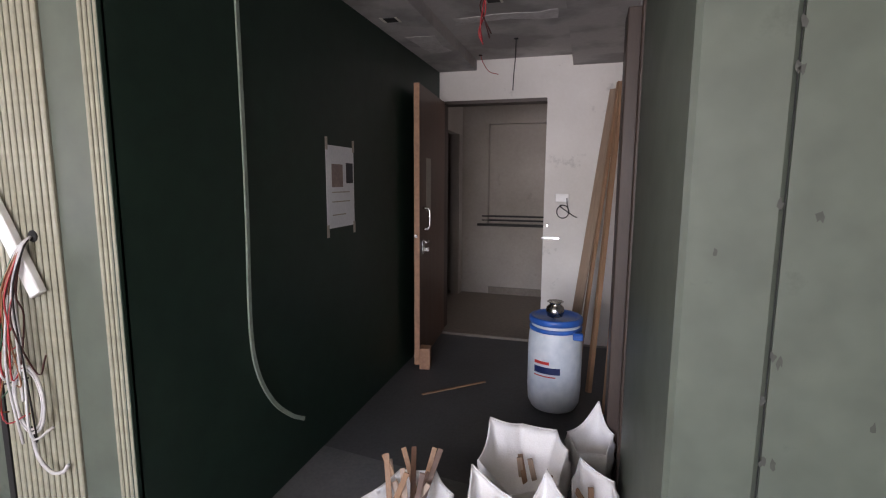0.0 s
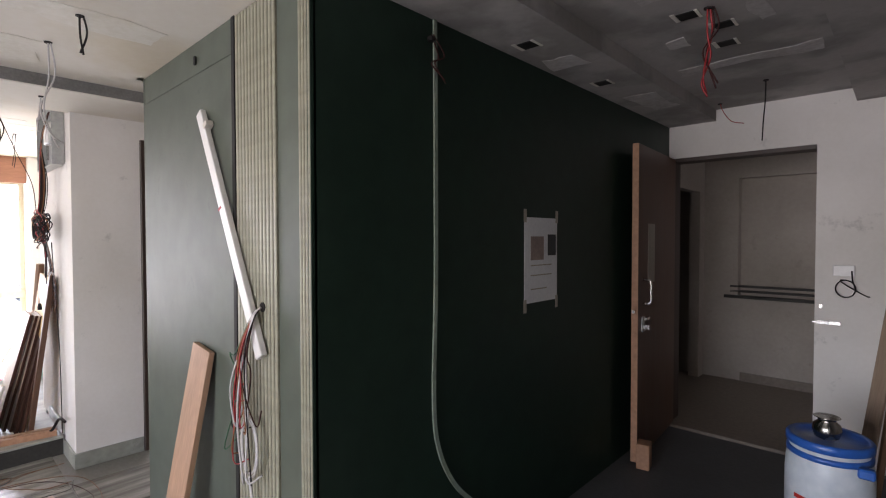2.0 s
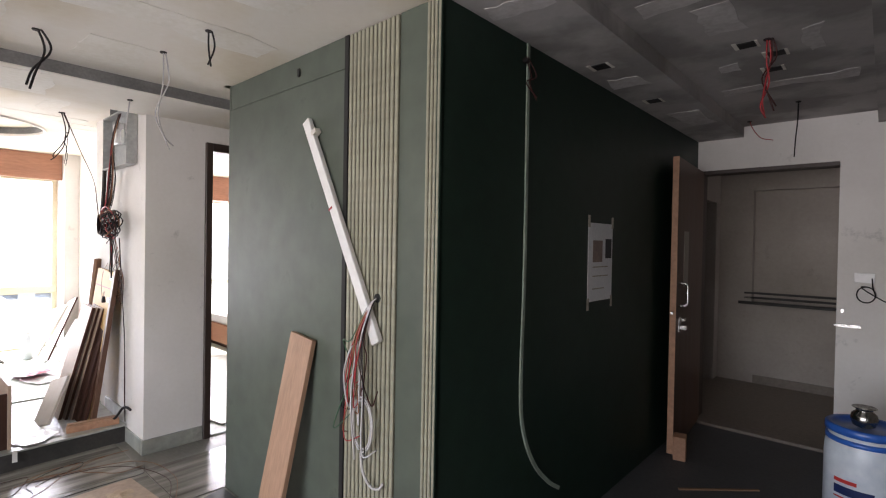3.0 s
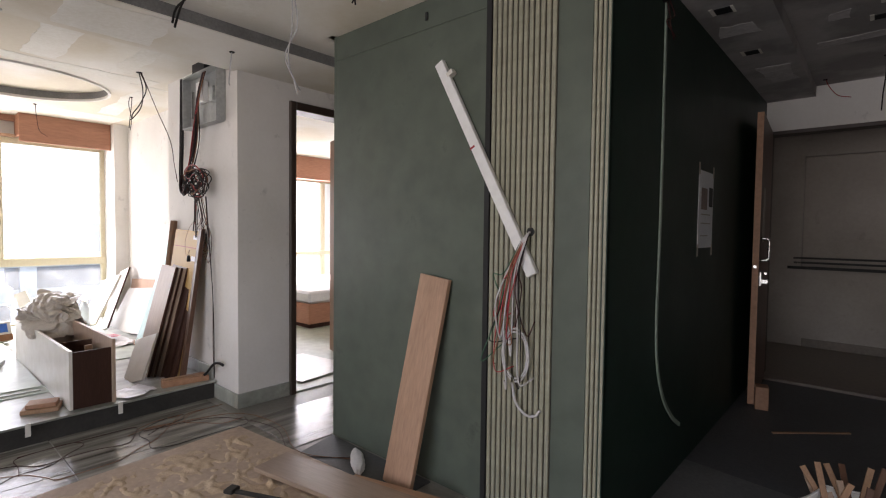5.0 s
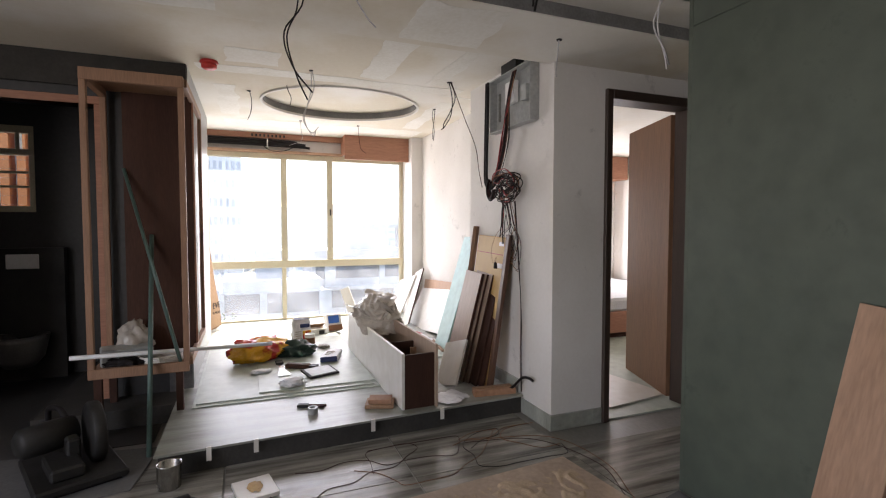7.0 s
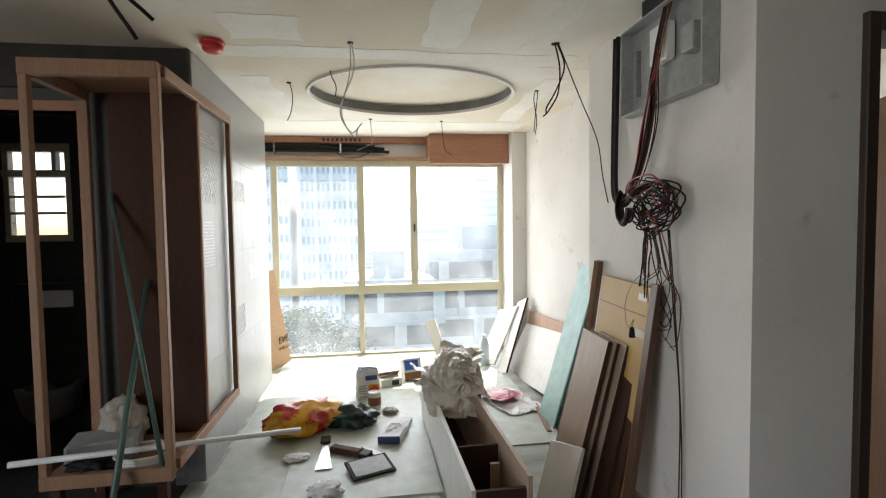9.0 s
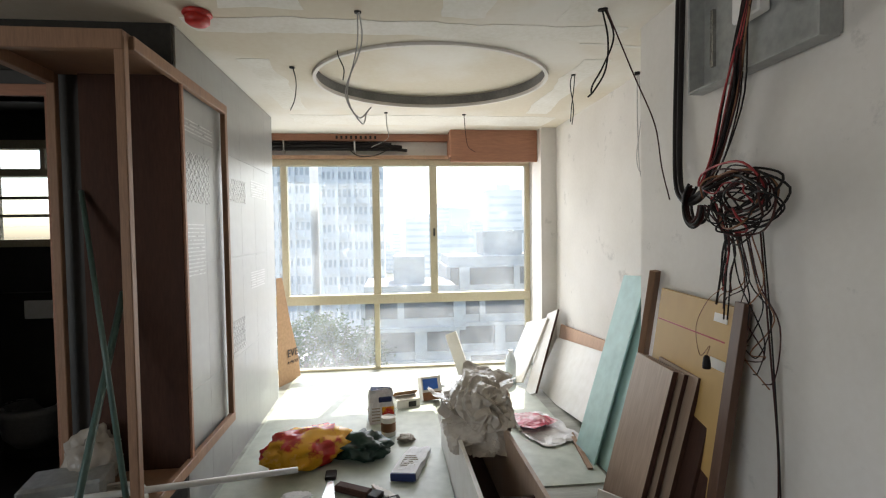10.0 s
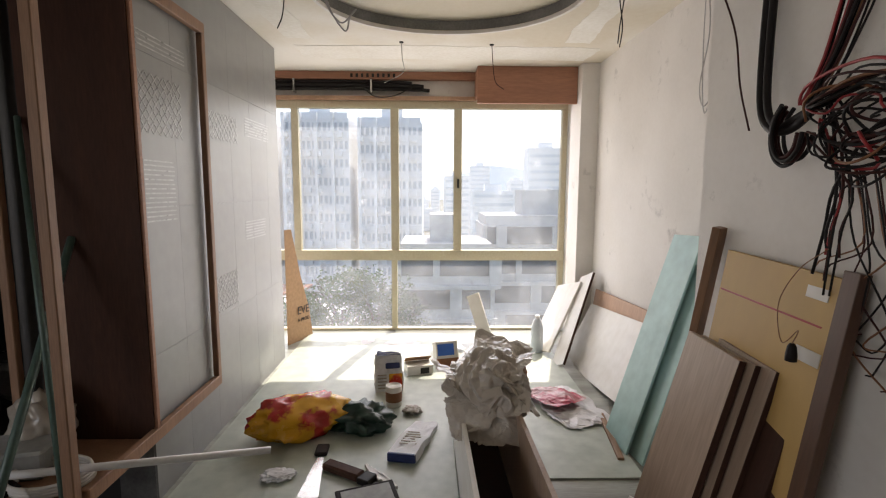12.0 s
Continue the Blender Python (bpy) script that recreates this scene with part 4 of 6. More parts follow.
solid("sawdust", bm, "sawdust", "drifts of pale sawdust on the plywood sheets", "sawdust", "stuff", smooth=True)
board("plank", (-2.60, 0.36, 0.062), (-1.75, 0.50, 0.075), (0.2, 1, 0), 0.20, 0.02, "mauve", "loose grey-brown board lying across the plywood stack", "plank")
board("plank", (-2.18, 0.50, 0.045), (-1.72, 0.62, 0.05), (0.2, 1, 0), 0.16, 0.02, "ply", "short pinkish board under the loose plank", "plank")
sq = thing("hand_tool", pose(-2.45, 0.12, 0.05, 0, 0, 25), "black metal hand tool lying in the sawdust", "tool")
part("blade", box(-0.02, 0.26, -0.012, 0.012, 0.0, 0.012, 0.003), "dk_metal", sq)
part("grip", box(-0.06, -0.01, -0.03, 0.03, 0.0, 0.02, 0.006), "dk_metal", sq)

# floor wires
rng = random.Random(3)
for k in range(5):
    y0 = rng.uniform(-1.2, 0.2)
    p = [(-3.65 + rng.uniform(-0.06, 0.15), y0, 0.006)]
    a = rng.uniform(0.5, 1.6)
    for q in range(14):
        a += rng.uniform(-0.7, 1.3)
        p.append((max(-3.72, min(-3.28, p[-1][0] + 0.12 * math.cos(a))), max(-1.4, min(0.62, p[-1][1] + 0.13 * math.sin(a))), 0.006))
    solid("floor_wire", tube(bmesh.new(), p, 0.0018, 5, 5), ["w_brown", "w_orange", "w_orange", "w_black"][k % 4], "thin loose wire curled on the dusty floor", "wire", group="wires on the floor", smooth=True)
rng = random.Random(9)
for k in range(2):
    p = [(-3.75 + 0.30 * rng.random(), 0.1, 0.006), (-3.5, 0.5 + 0.1 * k, 0.006), (-3.1, 0.66 + 0.04 * k, 0.007), (-2.7, 0.55 + 0.03 * k, 0.008), (-2.4, 0.75 - 0.02 * k, 0.007)]
    solid("floor_wire", tube(bmesh.new(), p, 0.0018, 5, 6), ["w_brown", "w_orange"][k % 2], "thin loose wire trailing along the floor", "wire", group="wires on the floor", smooth=True)

# bedroom doorway
d2 = thing("door_frame", pose(0, 0, 0), "dark stained frame of the bedroom door", "door frame", kind="structure")
part("jamb", box(-3.71, -3.55, 1.052, 1.10, 0, 2.15, 0.004), "frame_wood", d2)
part("jamb", box(-3.71, -3.55, 1.78, 1.83, 0, 2.15, 0.004), "frame_wood", d2)
part("head", box(-3.71, -3.55, 1.10, 1.78, 2.09, 2.15, 0.004), "frame_wood", d2)
b2 = thing("bedroom_door", axes((-3.72, 1.80, 0.03), (-0.65, 0.23, 0), (-0.23, -0.65, 0)), "open brown plywood door of the bedroom", "door")
part("leaf", box(0, 0.72, 0.0, 0.035, 0, 2.05, 0.002), "ply_door", b2)
bed = thing("bed", pose(-6.4, 3.2, 0.01), "wooden bed base with a pale mattress by the bedroom window", "bed")
part("base", box(-0.9, 0.95, -0.75, 1.15, 0.06, 0.30, 0.005), "ply_edge", bed)
part("plinth", box(-0.85, 0.9, -0.7, 1.1, 0, 0.06), "ply_dark", bed)
part("mattress", box(-0.89, 0.93, -0.73, 1.13, 0.30, 0.45, 0.03), "mattress", bed)
solid("pelmet", box(-7.35, -7.05, 1.15, 4.38, 2.0, 2.346, 0.003), "ply_edge", "red-brown plywood pelmet over the bedroom window", "pelmet")
solid("floor_board", box(-0.35, 0.35, -0.3, 0.3, 0, 0.012, 0.002), "lam", "pale board lying inside the bedroom doorway", "board", m=pose(-4.1, 1.5, 0.012, 0, 0, 8))

# ---- work corner: open cabinet frame ----
cab = thing("wardrobe_frame", pose(0, 0, 0), "unfinished open plywood wardrobe frame against the tiled partition", "wardrobe")
CX0, CX1, CY0, CY1, CZ0, CZ1 = -4.86, -4.40, -1.955, -1.424, 0.42, 2.165
part("back_panel", box(CX0, CX0 + 0.018, CY0 + 0.12, CY1, CZ0, CZ1), "ply_dark", cab, "dark plywood back")
part("top_panel", box(CX0, CX1, CY0, CY1 - 0.002, CZ1, CZ1 + 0.02), "cab_wood", cab)
part("bottom_shelf", box(CX0, CX1, CY0, CY1 - 0.002, CZ0 - 0.02, CZ0), "cab_wood", cab)
for y in (CY0, CY1 - 0.032):
    part("post", box(CX1 - 0.035, CX1, y, y + 0.034, CZ0, CZ1, 0.003), "cab_wood", cab)
part("post", box(CX0, CX0 + 0.03, CY0, CY0 + 0.034, CZ0, CZ1, 0.003), "cab_wood", cab)
part("top_rail", box(CX1 - 0.03, CX1 + 0.004, CY0, CY1, CZ1 - 0.05, CZ1 + 0.02, 0.003), "cab_wood", cab)
part("top_rail", box(CX0 + 0.04, CX1 - 0.045, CY0, CY0 + 0.04, CZ1 - 0.05, CZ1, 0.003), "cab_wood", cab)
part("bottom_rail", box(CX1 - 0.03, CX1 + 0.004, CY0, CY1, CZ0 - 0.04, CZ0 + 0.02, 0.003), "cab_wood", cab)
part("side_rail", box(-5.435, CX1 - 0.045, CY1 - 0.012, CY1 + 0.016, CZ1 - 0.035, CZ1 + 0.015, 0.003), "cab_wood", cab)
part("side_rail", box(-5.435, CX1 - 0.045, CY1 - 0.012, CY1 + 0.016, CZ0 - 0.01, CZ0 + 0.04, 0.003), "cab_wood", cab)
part("side_post", box(-5.435, -5.40, CY1 - 0.012, CY1 + 0.016, CZ0 + 0.04, CZ1 - 0.035, 0.003), "cab_wood", cab)
part("side_strip", box(CX0 - 0.006, CX0 + 0.012, CY1 - 0.01, CY1 + 0.012, CZ0 + 0.04, CZ1 - 0.035), "ply_edge", cab)
for x, y in ((CX1 - 0.05, CY1 - 0.06), (CX0 + 0.06, CY0 + 0.04), (CX1 - 0.05, CY0 + 0.04)):
    part("leg", box(x - 0.02, x + 0.02, y - 0.02, y + 0.02, 0, CZ0 - 0.02), "ply_dark", cab)
part("brace", box(-0.018, 0.018, -0.012, 0.012, 0, 0.46, 0.001, axes((-4.50, -1.55, 0.0), (0, 1, 0), (1, 0, -0.1))), "cab_wood", cab)
solid("soffit_beam", box(-4.898, -4.868, -4.2, -1.458, 2.19, 2.398), "plat_edge", "rough dark beam over the wardrobe frame", "beam", "structure")
struct("wall_bay_return", box(-4.900, -4.884, -1.60, -1.456, PZ, 2.40), "plaster", "rough plaster end of the partition")

# things on the wardrobe shelf
solid("white_pipe", tube(bmesh.new(), [(-4.33, -2.02, 0.535), (-4.715, -0.928, 0.44)], 0.013, 10, 1, False), "white", "white plastic pipe lying across the wardrobe shelf", "pipe", smooth=True)
solid("green_pipe", tube(bmesh.new(), [(-4.83, -1.83, 1.66), (-4.42, -1.47, 0.42)], 0.011, 8, 1, False), "pipe_green", "thin green pipe leaning in the wardrobe frame", "pipe", group="green pipes", smooth=True)
solid("green_pipe", tube(bmesh.new(), [(-4.08, -1.60, 0.0), (-4.84, -1.68, 1.22)], 0.014, 8, 1, False), "pipe_green", "thin green pipe leaning from the floor", "pipe", group="green pipes", smooth=True)
bm = bmesh.new()
for k in range(4):
    tube(bm, [(0.10 * math.cos(a) + 0.004 * k, 0.12 * math.sin(a), 0.01 + 0.012 * k) for a in [q * 0.4 for q in range(17)]], 0.007, 6, 3)
solid("conduit_coil", bm, "lam", "coil of cream conduit on the wardrobe shelf", "coil", smooth=True, m=pose(-4.55, -1.60, CZ0))


def lump(name, m, sx, sy, sz, seed, material, label, category, amp=0.35, freq=6.0, sub=4, flat=True):
    """A crumpled bag or pack."""
    bm = bmesh.new()
    bmesh.ops.create_icosphere(bm, subdivisions=sub, radius=1)
    for v in bm.verts:
        p = v.co.copy()
        q = Vector((p.x * sx, p.y * sy, p.z * sz))
        n1 = noise.noise(p * freq * 0.4 + Vector((seed, 0, 0)))
        n2 = abs(noise.noise(p * freq + Vector((0, seed, 0))))
        n3 = abs(noise.noise(p * freq * 2.3 + Vector((0, 0, seed))))
        k = 1 + amp * (0.8 * n1 - 1.0 * n2 - 0.6 * n3 + 0.35)
        q *= k
        q.z = max(q.z + sz * 0.75, 0.0) if flat else q.z
        v.co = q
    t = thing(name, m, label, category)
    part("body", bm, material, t, "", sub > 3)
    return t


lump("plastic_bag", pose(-4.75, -1.78, CZ0), 0.09, 0.10, 0.13, 3, "poly", "small clear plastic bag on the wardrobe shelf", "bag")
solid("tool_tray", box(-0.09, 0.09, -0.14, 0.14, 0, 0.10, 0.01), "grey_box", "grey dusty tray on the wardrobe shelf", "tray", m=pose(-4.62, -1.80, CZ0, 0, 0, 14))
lump("cable_heap", pose(-4.48, -1.78, CZ0), 0.06, 0.10, 0.035, 6, "w_black", "heap of black cable on the wardrobe shelf", "cable", 0.5, 9)

# cut-off saw
saw = thing("chop_saw", pose(-4.02, -1.93, 0.0, 0, 0, 25), "dusty black metal cut-off saw on the floor", "power saw")
part("base", box(-0.26, 0.26, -0.19, 0.19, 0.02, 0.06, 0.01), "dk_metal", saw)
part("vise", box(-0.05, 0.2, -0.12, 0.02, 0.06, 0.12, 0.01), "dk_metal", saw)
part("motor", lathe(bmesh.new(), [(0.05, -0.14), (0.075, -0.13), (0.08, 0.0), (0.075, 0.10), (0.05, 0.12)], 20), "dk_metal", saw, "", True).matrix_local = pose(-0.08, -0.10, 0.20, 90, 0, 15)
part("guard", lathe(bmesh.new(), [(0.02, -0.03), (0.15, -0.03), (0.16, -0.02), (0.16, 0.02), (0.15, 0.03), (0.02, 0.03)], 30), "dk_metal", saw, "dusty blade guard", True).matrix_local = pose(-0.02, 0.10, 0.19, 90, 0, 0)
part("handle", tube(bmesh.new(), [(-0.1, 0.0, 0.24), (-0.18, -0.02, 0.30), (-0.30, -0.05, 0.28), (-0.33, -0.05, 0.2)], 0.016, 8), "w_black", saw, "", True)
part("arm", box(-0.22, 0.05, -0.03, 0.03, 0.06, 0.2, 0.01), "dk_metal", saw)
for x in (-0.22, 0.22):
    part("foot", box(x - 0.02, x + 0.02, -0.16, 0.16, 0, 0.02), "w_black", saw)
solid("floor_sheet", quad_prism(bmesh.new(), [(-4.35, -2.5), (-3.60, -2.3), (-3.72, -1.62), (-4.2, -1.56)], 0.0045, 0.009), "cover2", "grey offcut sheet under the saw", "sheet")
mug = thing("steel_mug", pose(-3.69, -1.45, 0), "dented steel mug on the dusty floor", "mug")
part("body", lathe(bmesh.new(), [(0.045, 0), (0.052, 0.005), (0.055, 0.12), (0.058, 0.125), (0.05, 0.12), (0.045, 0.02)], 24), "steel", mug, "", True)
part("brush", lump("x", pose(0, 0, 0), 0.001, 0.001, 0.001, 1, "w_black", "y", "z", sub=1).children[0].data, "w_black", mug)
solid("tape_roll", lathe(bmesh.new(), [(0.045, 0), (0.06, 0), (0.06, 0.035), (0.045, 0.035), (0.045, 0.0)], 28), "lam", "roll of cream masking tape on the floor", "tape roll", smooth=False, m=pose(-3.55, -1.68, 0.0))
tr = thing("floor_tile", pose(-3.50, -1.06, 0.0, 0, 0, 12), "square tile with dried glue on the floor", "tile")
part("slab", box(-0.10, 0.10, -0.09, 0.09, 0, 0.022, 0.002), "lam", tr)
part("glue", lump("x", pose(0, 0, 0), 0.05, 0.035, 0.004, 9, "chip", "y", "z", sub=3).children[0].data, "chip", tr, "dried brown glue").location = (0, 0, 0.022)
for o in [o for o in scene.objects if o.name.split(".")[0] == "x"]:
    for ch_ in list(o.children):
        bpy.data.objects.remove(ch_)
    bpy.data.objects.remove(o)
for k, (x, y, r) in enumerate(((-3.45, -1.42, 20), (-3.38, -1.52, 75))):
    sd = thing("angle_grinder", pose(x, y, 0, 0, 0, r), "small black power tool lying on the floor", "power tool", "small tools on the floor")
    part("body", lathe(bmesh.new(), [(0.015, -0.09), (0.028, -0.08), (0.03, 0.02), (0.022, 0.06), (0.02, 0.09)], 14), "w_black", sd, "", True).matrix_local = pose(0, 0, 0.03, 90, 0, 0)
    part("head", lathe(bmesh.new(), [(0.02, 0.0), (0.045, 0.002), (0.045, 0.012), (0.02, 0.03)], 18), "dk_metal", sd, "", True).location = (0, 0.08, 0.005)

# bathroom
wc = thing("toilet", pose(-5.92, -2.80, 0.0), "wall-hung white toilet in the dark bathroom", "toilet")
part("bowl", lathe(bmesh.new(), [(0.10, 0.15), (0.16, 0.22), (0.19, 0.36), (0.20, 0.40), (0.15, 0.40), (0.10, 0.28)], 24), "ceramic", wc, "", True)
part("tank_panel", box(-0.2, -0.12, -0.28, 0.28, 0, 1.1), "dk_metal", wc, "dark cistern panel")
part("flush_plate", box(-0.12, -0.105, -0.11, 0.11, 0.93, 1.05, 0.004), "white", wc, "white flush plate")

# ---- tiled partition: film-covered tiles with motifs ----
tile_me = {}
tw, thh = 0.30, 0.60


def tile_mesh(w, h):
    key = (round(w, 3), round(h, 3))
    if key not in tile_me:
        tile_me[key] = to_mesh("tile", box(0, w - 0.001, 0, 0.008, 0, h - 0.001), "tile_wall")
    return tile_me[key]


x = -4.884
while x > -6.62:
    w = min(tw, x + 6.63)
    z = PZ
    while z < 2.39:
        h = min(thh, 2.395 - z)
        part("tile", tile_mesh(w, h), "tile_wall", bay_wall).location = (x - w, -1.456, z)
        z += thh
    x -= tw


def motif(x0, x1, z0, z1, kind):
    """Raised lattice or line motif on a tile."""
    bm = bmesh.new()
    y = -1.4485
    if kind == "lattice":
        nx, nz = max(3, round((x1 - x0) / 0.045)), max(2, round((z1 - z0) / 0.045))
        dx, dz = (x1 - x0) / nx, (z1 - z0) / nz
        for i in range(nx):
            for j in range(nz):
                cx, cz = x0 + (i + 0.5) * dx, z0 + (j + 0.5) * dz
                for s in (-1, 1):
                    m = Matrix.Translation((cx, y, cz)) @ pose(0, 0, 0, 0, s * 45, 0)
                    bx(bm, -dx * 0.66, dx * 0.66, 0, 0.002, -0.0035, 0.0035, 0, m)
    else:
        n = round((z1 - z0) / 0.018)
        for j in range(n):
            bx(bm, x0, x1, y, y + 0.002, z0 + j * (z1 - z0) / n, z0 + j * (z1 - z0) / n + 0.006)
    part("tile_motif", bm, "motif", bay_wall, "patterned motif on the grey tiles")


motif(-5.25, -4.93, 1.62, 1.86, "lattice")
motif(-5.16, -4.93, 1.27, 1.53, "lines")
motif(-5.88, -5.46, 1.66, 1.80, "lattice")
motif(-6.42, -6.0, 1.72, 1.84, "lines")
motif(-6.3, -5.95, 1.10, 1.22, "lines")
motif(-5.30, -4.93, 1.95, 2.02, "lines")
motif(-5.8, -5.5, 0.75, 0.95, "lattice")

# ---- over the window ----
pel = thing("pelmet", pose(0, 0, 0), "red-brown plywood pelmet box, half fitted, over the window", "pelmet")
part("front_panel", box(-7.10, -7.08, 0.04, 0.857, 2.105, 2.398, 0.001), "ply_edge", pel)
part("end_panel", box(-7.36, -7.10, 0.04, 0.055, 2.17, 2.398), "ply_edge", pel)
part("top_strip", box(-7.36, -7.30, -2.1, 0.04, 2.335, 2.398), "ply_edge", pel)
part("bottom_batten", box(-7.345, -7.29, -2.1, 0.04, 2.165, 2.195), "ply", pel)
acp = thing("pipe_bundle", pose(-7.30, 0, 2.28), "black insulated pipes fixed over the window", "pipes")
for k, (dy, dz, r) in enumerate(((0, 0, 0.018), (0.05, -0.03, 0.015), (-0.1, 0.03, 0.012))):
    part("pipe", tube(bmesh.new(), [(0.0, -2.1, dz), (0.01, -1.2, dz + 0.004), (0.0, -0.55 + dy, dz), (0.01, -0.40 + dy, dz - 0.01)], r, 8), "w_black", acp, "", True)
for y in (-1.5, -0.85):
    part("clip", box(-0.03, 0.03, y, y + 0.015, -0.06, 0.05), "steel", acp)
for k in range(9):
    part("marking", box(-0.001, 0.004, -1.02 + 0.045 * k, -1.00 + 0.045 * k, 0.07, 0.10), "black", acp, "worn black print on the strip")
part("loose_wire", tube(bmesh.new(), [(0.02, -0.9, -0.03), (0.06, -0.8, -0.10), (0.05, -0.65, -0.09), (0.03, -0.5, -0.02)], 0.005, 5), "w_black", acp, "", True)

# ---- distribution board and its cables ----
db = thing("distribution_board", pose(0, 0.668, 0), "open grey metal distribution box with wires on the pillar", "electrical box")
X0, X1, Z0, Z1, D = -4.30, -3.735, 1.965, 2.33, 0.07
part("back", box(X0, X1, -0.012, -0.004, Z0, Z1), "grey_box", db)
part("side", box(X0, X0 + 0.008, -D, -0.012, Z0, Z1), "grey_box", db)
part("side", box(X1 - 0.008, X1, -D, -0.012, Z0, Z1), "grey_box", db)
part("bottom", box(X0, X1, -D, -0.012, Z0 - 0.008, Z0), "grey_box", db)
part("top", box(X0, X1, -D, -0.012, Z1, Z1 + 0.008), "grey_box", db)
part("cable_slot", box(-4.12, -3.92, -0.07, -0.004, Z1 + 0.008, 2.40), "black", db)
part("breaker", box(-4.08, -3.96, -0.062, -0.02, 2.12, 2.27, 0.006), "white", db, "white breaker block")
part("rail", box(-4.24, -4.225, -0.025, -0.012, 2.04, 2.24), "steel", db)
part("mount", box(-3.86, -3.79, -0.068, -0.012, 2.10, 2.20, 0.004), "grey_box", db)
cb = thing("cable_bundle", pose(-4.02, 0.60, 1.55), "large tangled bundle of dark electric cables on the pillar", "cables")
rng = random.Random(21)
cols = ["w_black", "w_brown", "w_black", "w_red", "w_black", "w_brown", "w_black", "w_orange", "w_black"]
for k in range(16):
    o = [rng.uniform(-0.03, 0.03), rng.uniform(-0.02, 0.02)]
    p = [(0.02 + 0.06 * rng.random(), 0.03, 0.82), (0.01 + 0.05 * rng.random(), -0.02, 0.58), (-0.03 + o[0] * 1.6, o[1], 0.34), (-0.10 + o[0], o[1], 0.16), (-0.14 + o[0] * 0.7, -0.02 + o[1], 0.06)]
    lean, big = rng.uniform(-0.5, 0.2), rng.uniform(0.07, 0.125)
    cx, cz = rng.uniform(-0.02, 0.05), rng.uniform(-0.03, 0.05)
    for q in range(rng.randint(5, 9)):
        a = 2.7 - q * 0.75
        ra = big * rng.uniform(0.85, 1.1)
        u, w = 1.35 * ra * math.cos(a), 0.75 * ra * math.sin(a)
        p.append((cx + u * math.cos(lean) - w * math.sin(lean), -0.02 + o[1] + rng.uniform(-0.025, 0.025), cz + u * math.sin(lean) * 0.5 + w))
    if k % 2 == 0:
        p += [(-0.05 + o[0], 0.0, -0.14), (-0.08 + o[0], 0.01, -0.24), (-0.10 + o[0] + rng.uniform(-0.03, 0.03), 0.01, -0.28 - 0.12 * rng.random())]
    part("cable", tube(bmesh.new(), p, rng.uniform(0.0026, 0.0042), 5, 4), cols[k % 9], cb, "", True)
for k in range(11):
    r, cx, cz, ph = rng.uniform(0.05, 0.12), rng.uniform(-0.03, 0.10), rng.uniform(-0.07, 0.04), rng.uniform(0, 6)
    flat, ro = rng.uniform(0.4, 0.9), rng.uniform(-0.7, 0.7)
    p = [(cx + r * (math.cos(a + ph) * math.cos(ro) - flat * math.sin(a + ph) * math.sin(ro)), -0.03 + 0.03 * math.sin(a * 1.7 + k), cz + r * (math.cos(a + ph) * math.sin(ro) + flat * math.sin(a + ph) * math.cos(ro))) for a in [q * 0.55 for q in range(rng.randint(7, 12))]]
    part("cable", tube(bmesh.new(), p, rng.uniform(0.0025, 0.004), 5, 3), cols[(k * 2) % 9], cb, "", True)
for k in range(7):
    r, cx = rng.uniform(0.05, 0.085), -0.20 + rng.uniform(-0.03, 0.02)
    p = [(cx + 0.75 * r * math.cos(a), -0.02 + 0.02 * math.sin(k), 0.0 + r * math.sin(a)) for a in [2.0 + q * 0.6 for q in range(8)]]
    part("cable", tube(bmesh.new(), p, 0.0055, 6, 3), ["w_brown", "w_black"][k % 2], cb, "", True)
for k in range(2):
    d = 0.028 * k
    part("supply_cable", tube(bmesh.new(), [(-0.42 + d, 0.045, 0.82), (-0.43 + d, 0.045, 0.55), (-0.43 + d, 0.04, 0.28), (-0.39 + d, 0.02, 0.09), (-0.31 + d, 0.0, 0.02), (-0.22, -0.01, 0.01 + 0.02 * k), (-0.13, -0.02, 0.05)], 0.011, 8, 5), "w_black", cb, "thick black supply cable", True)
for k in range(10):
    x = rng.uniform(-0.08, 0.08)
    p = [(x, 0.0, -0.10), (x * 1.2 + 0.02, 0.02, -0.26), (x + rng.uniform(-0.18, 0.16), 0.03, -0.34 - 0.1 * rng.random()), (x * 0.6 + rng.uniform(-0.1, 0.1), 0.03, -0.46 - 0.1 * rng.random()), (x + rng.uniform(-0.08, 0.08), 0.03, -0.44 - 0.15 * rng.random())]
    part("loose_wire", tube(bmesh.new(), p, 0.0022, 4, 5), ["w_black", "w_orange", "w_brown"][k % 3], cb, "", True)
part("long_wire", tube(bmesh.new(), [(0.06, 0.02, -0.1), (0.09, 0.03, -0.45), (0.11, 0.045, -0.8), (0.10, 0.05, -1.2), (0.12, 0.05, -1.40)], 0.003, 5, 5), "w_brown", cb, "thin wire hanging to the floor", True)
part("long_wire", tube(bmesh.new(), [(0.07, 0.02, -0.1), (0.10, 0.03, -0.45), (0.12, 0.045, -0.9), (0.12, 0.05, -1.38)], 0.0025, 5, 5), "w_black", cb, "", True)

# ---- wires hanging from the ceilings ----


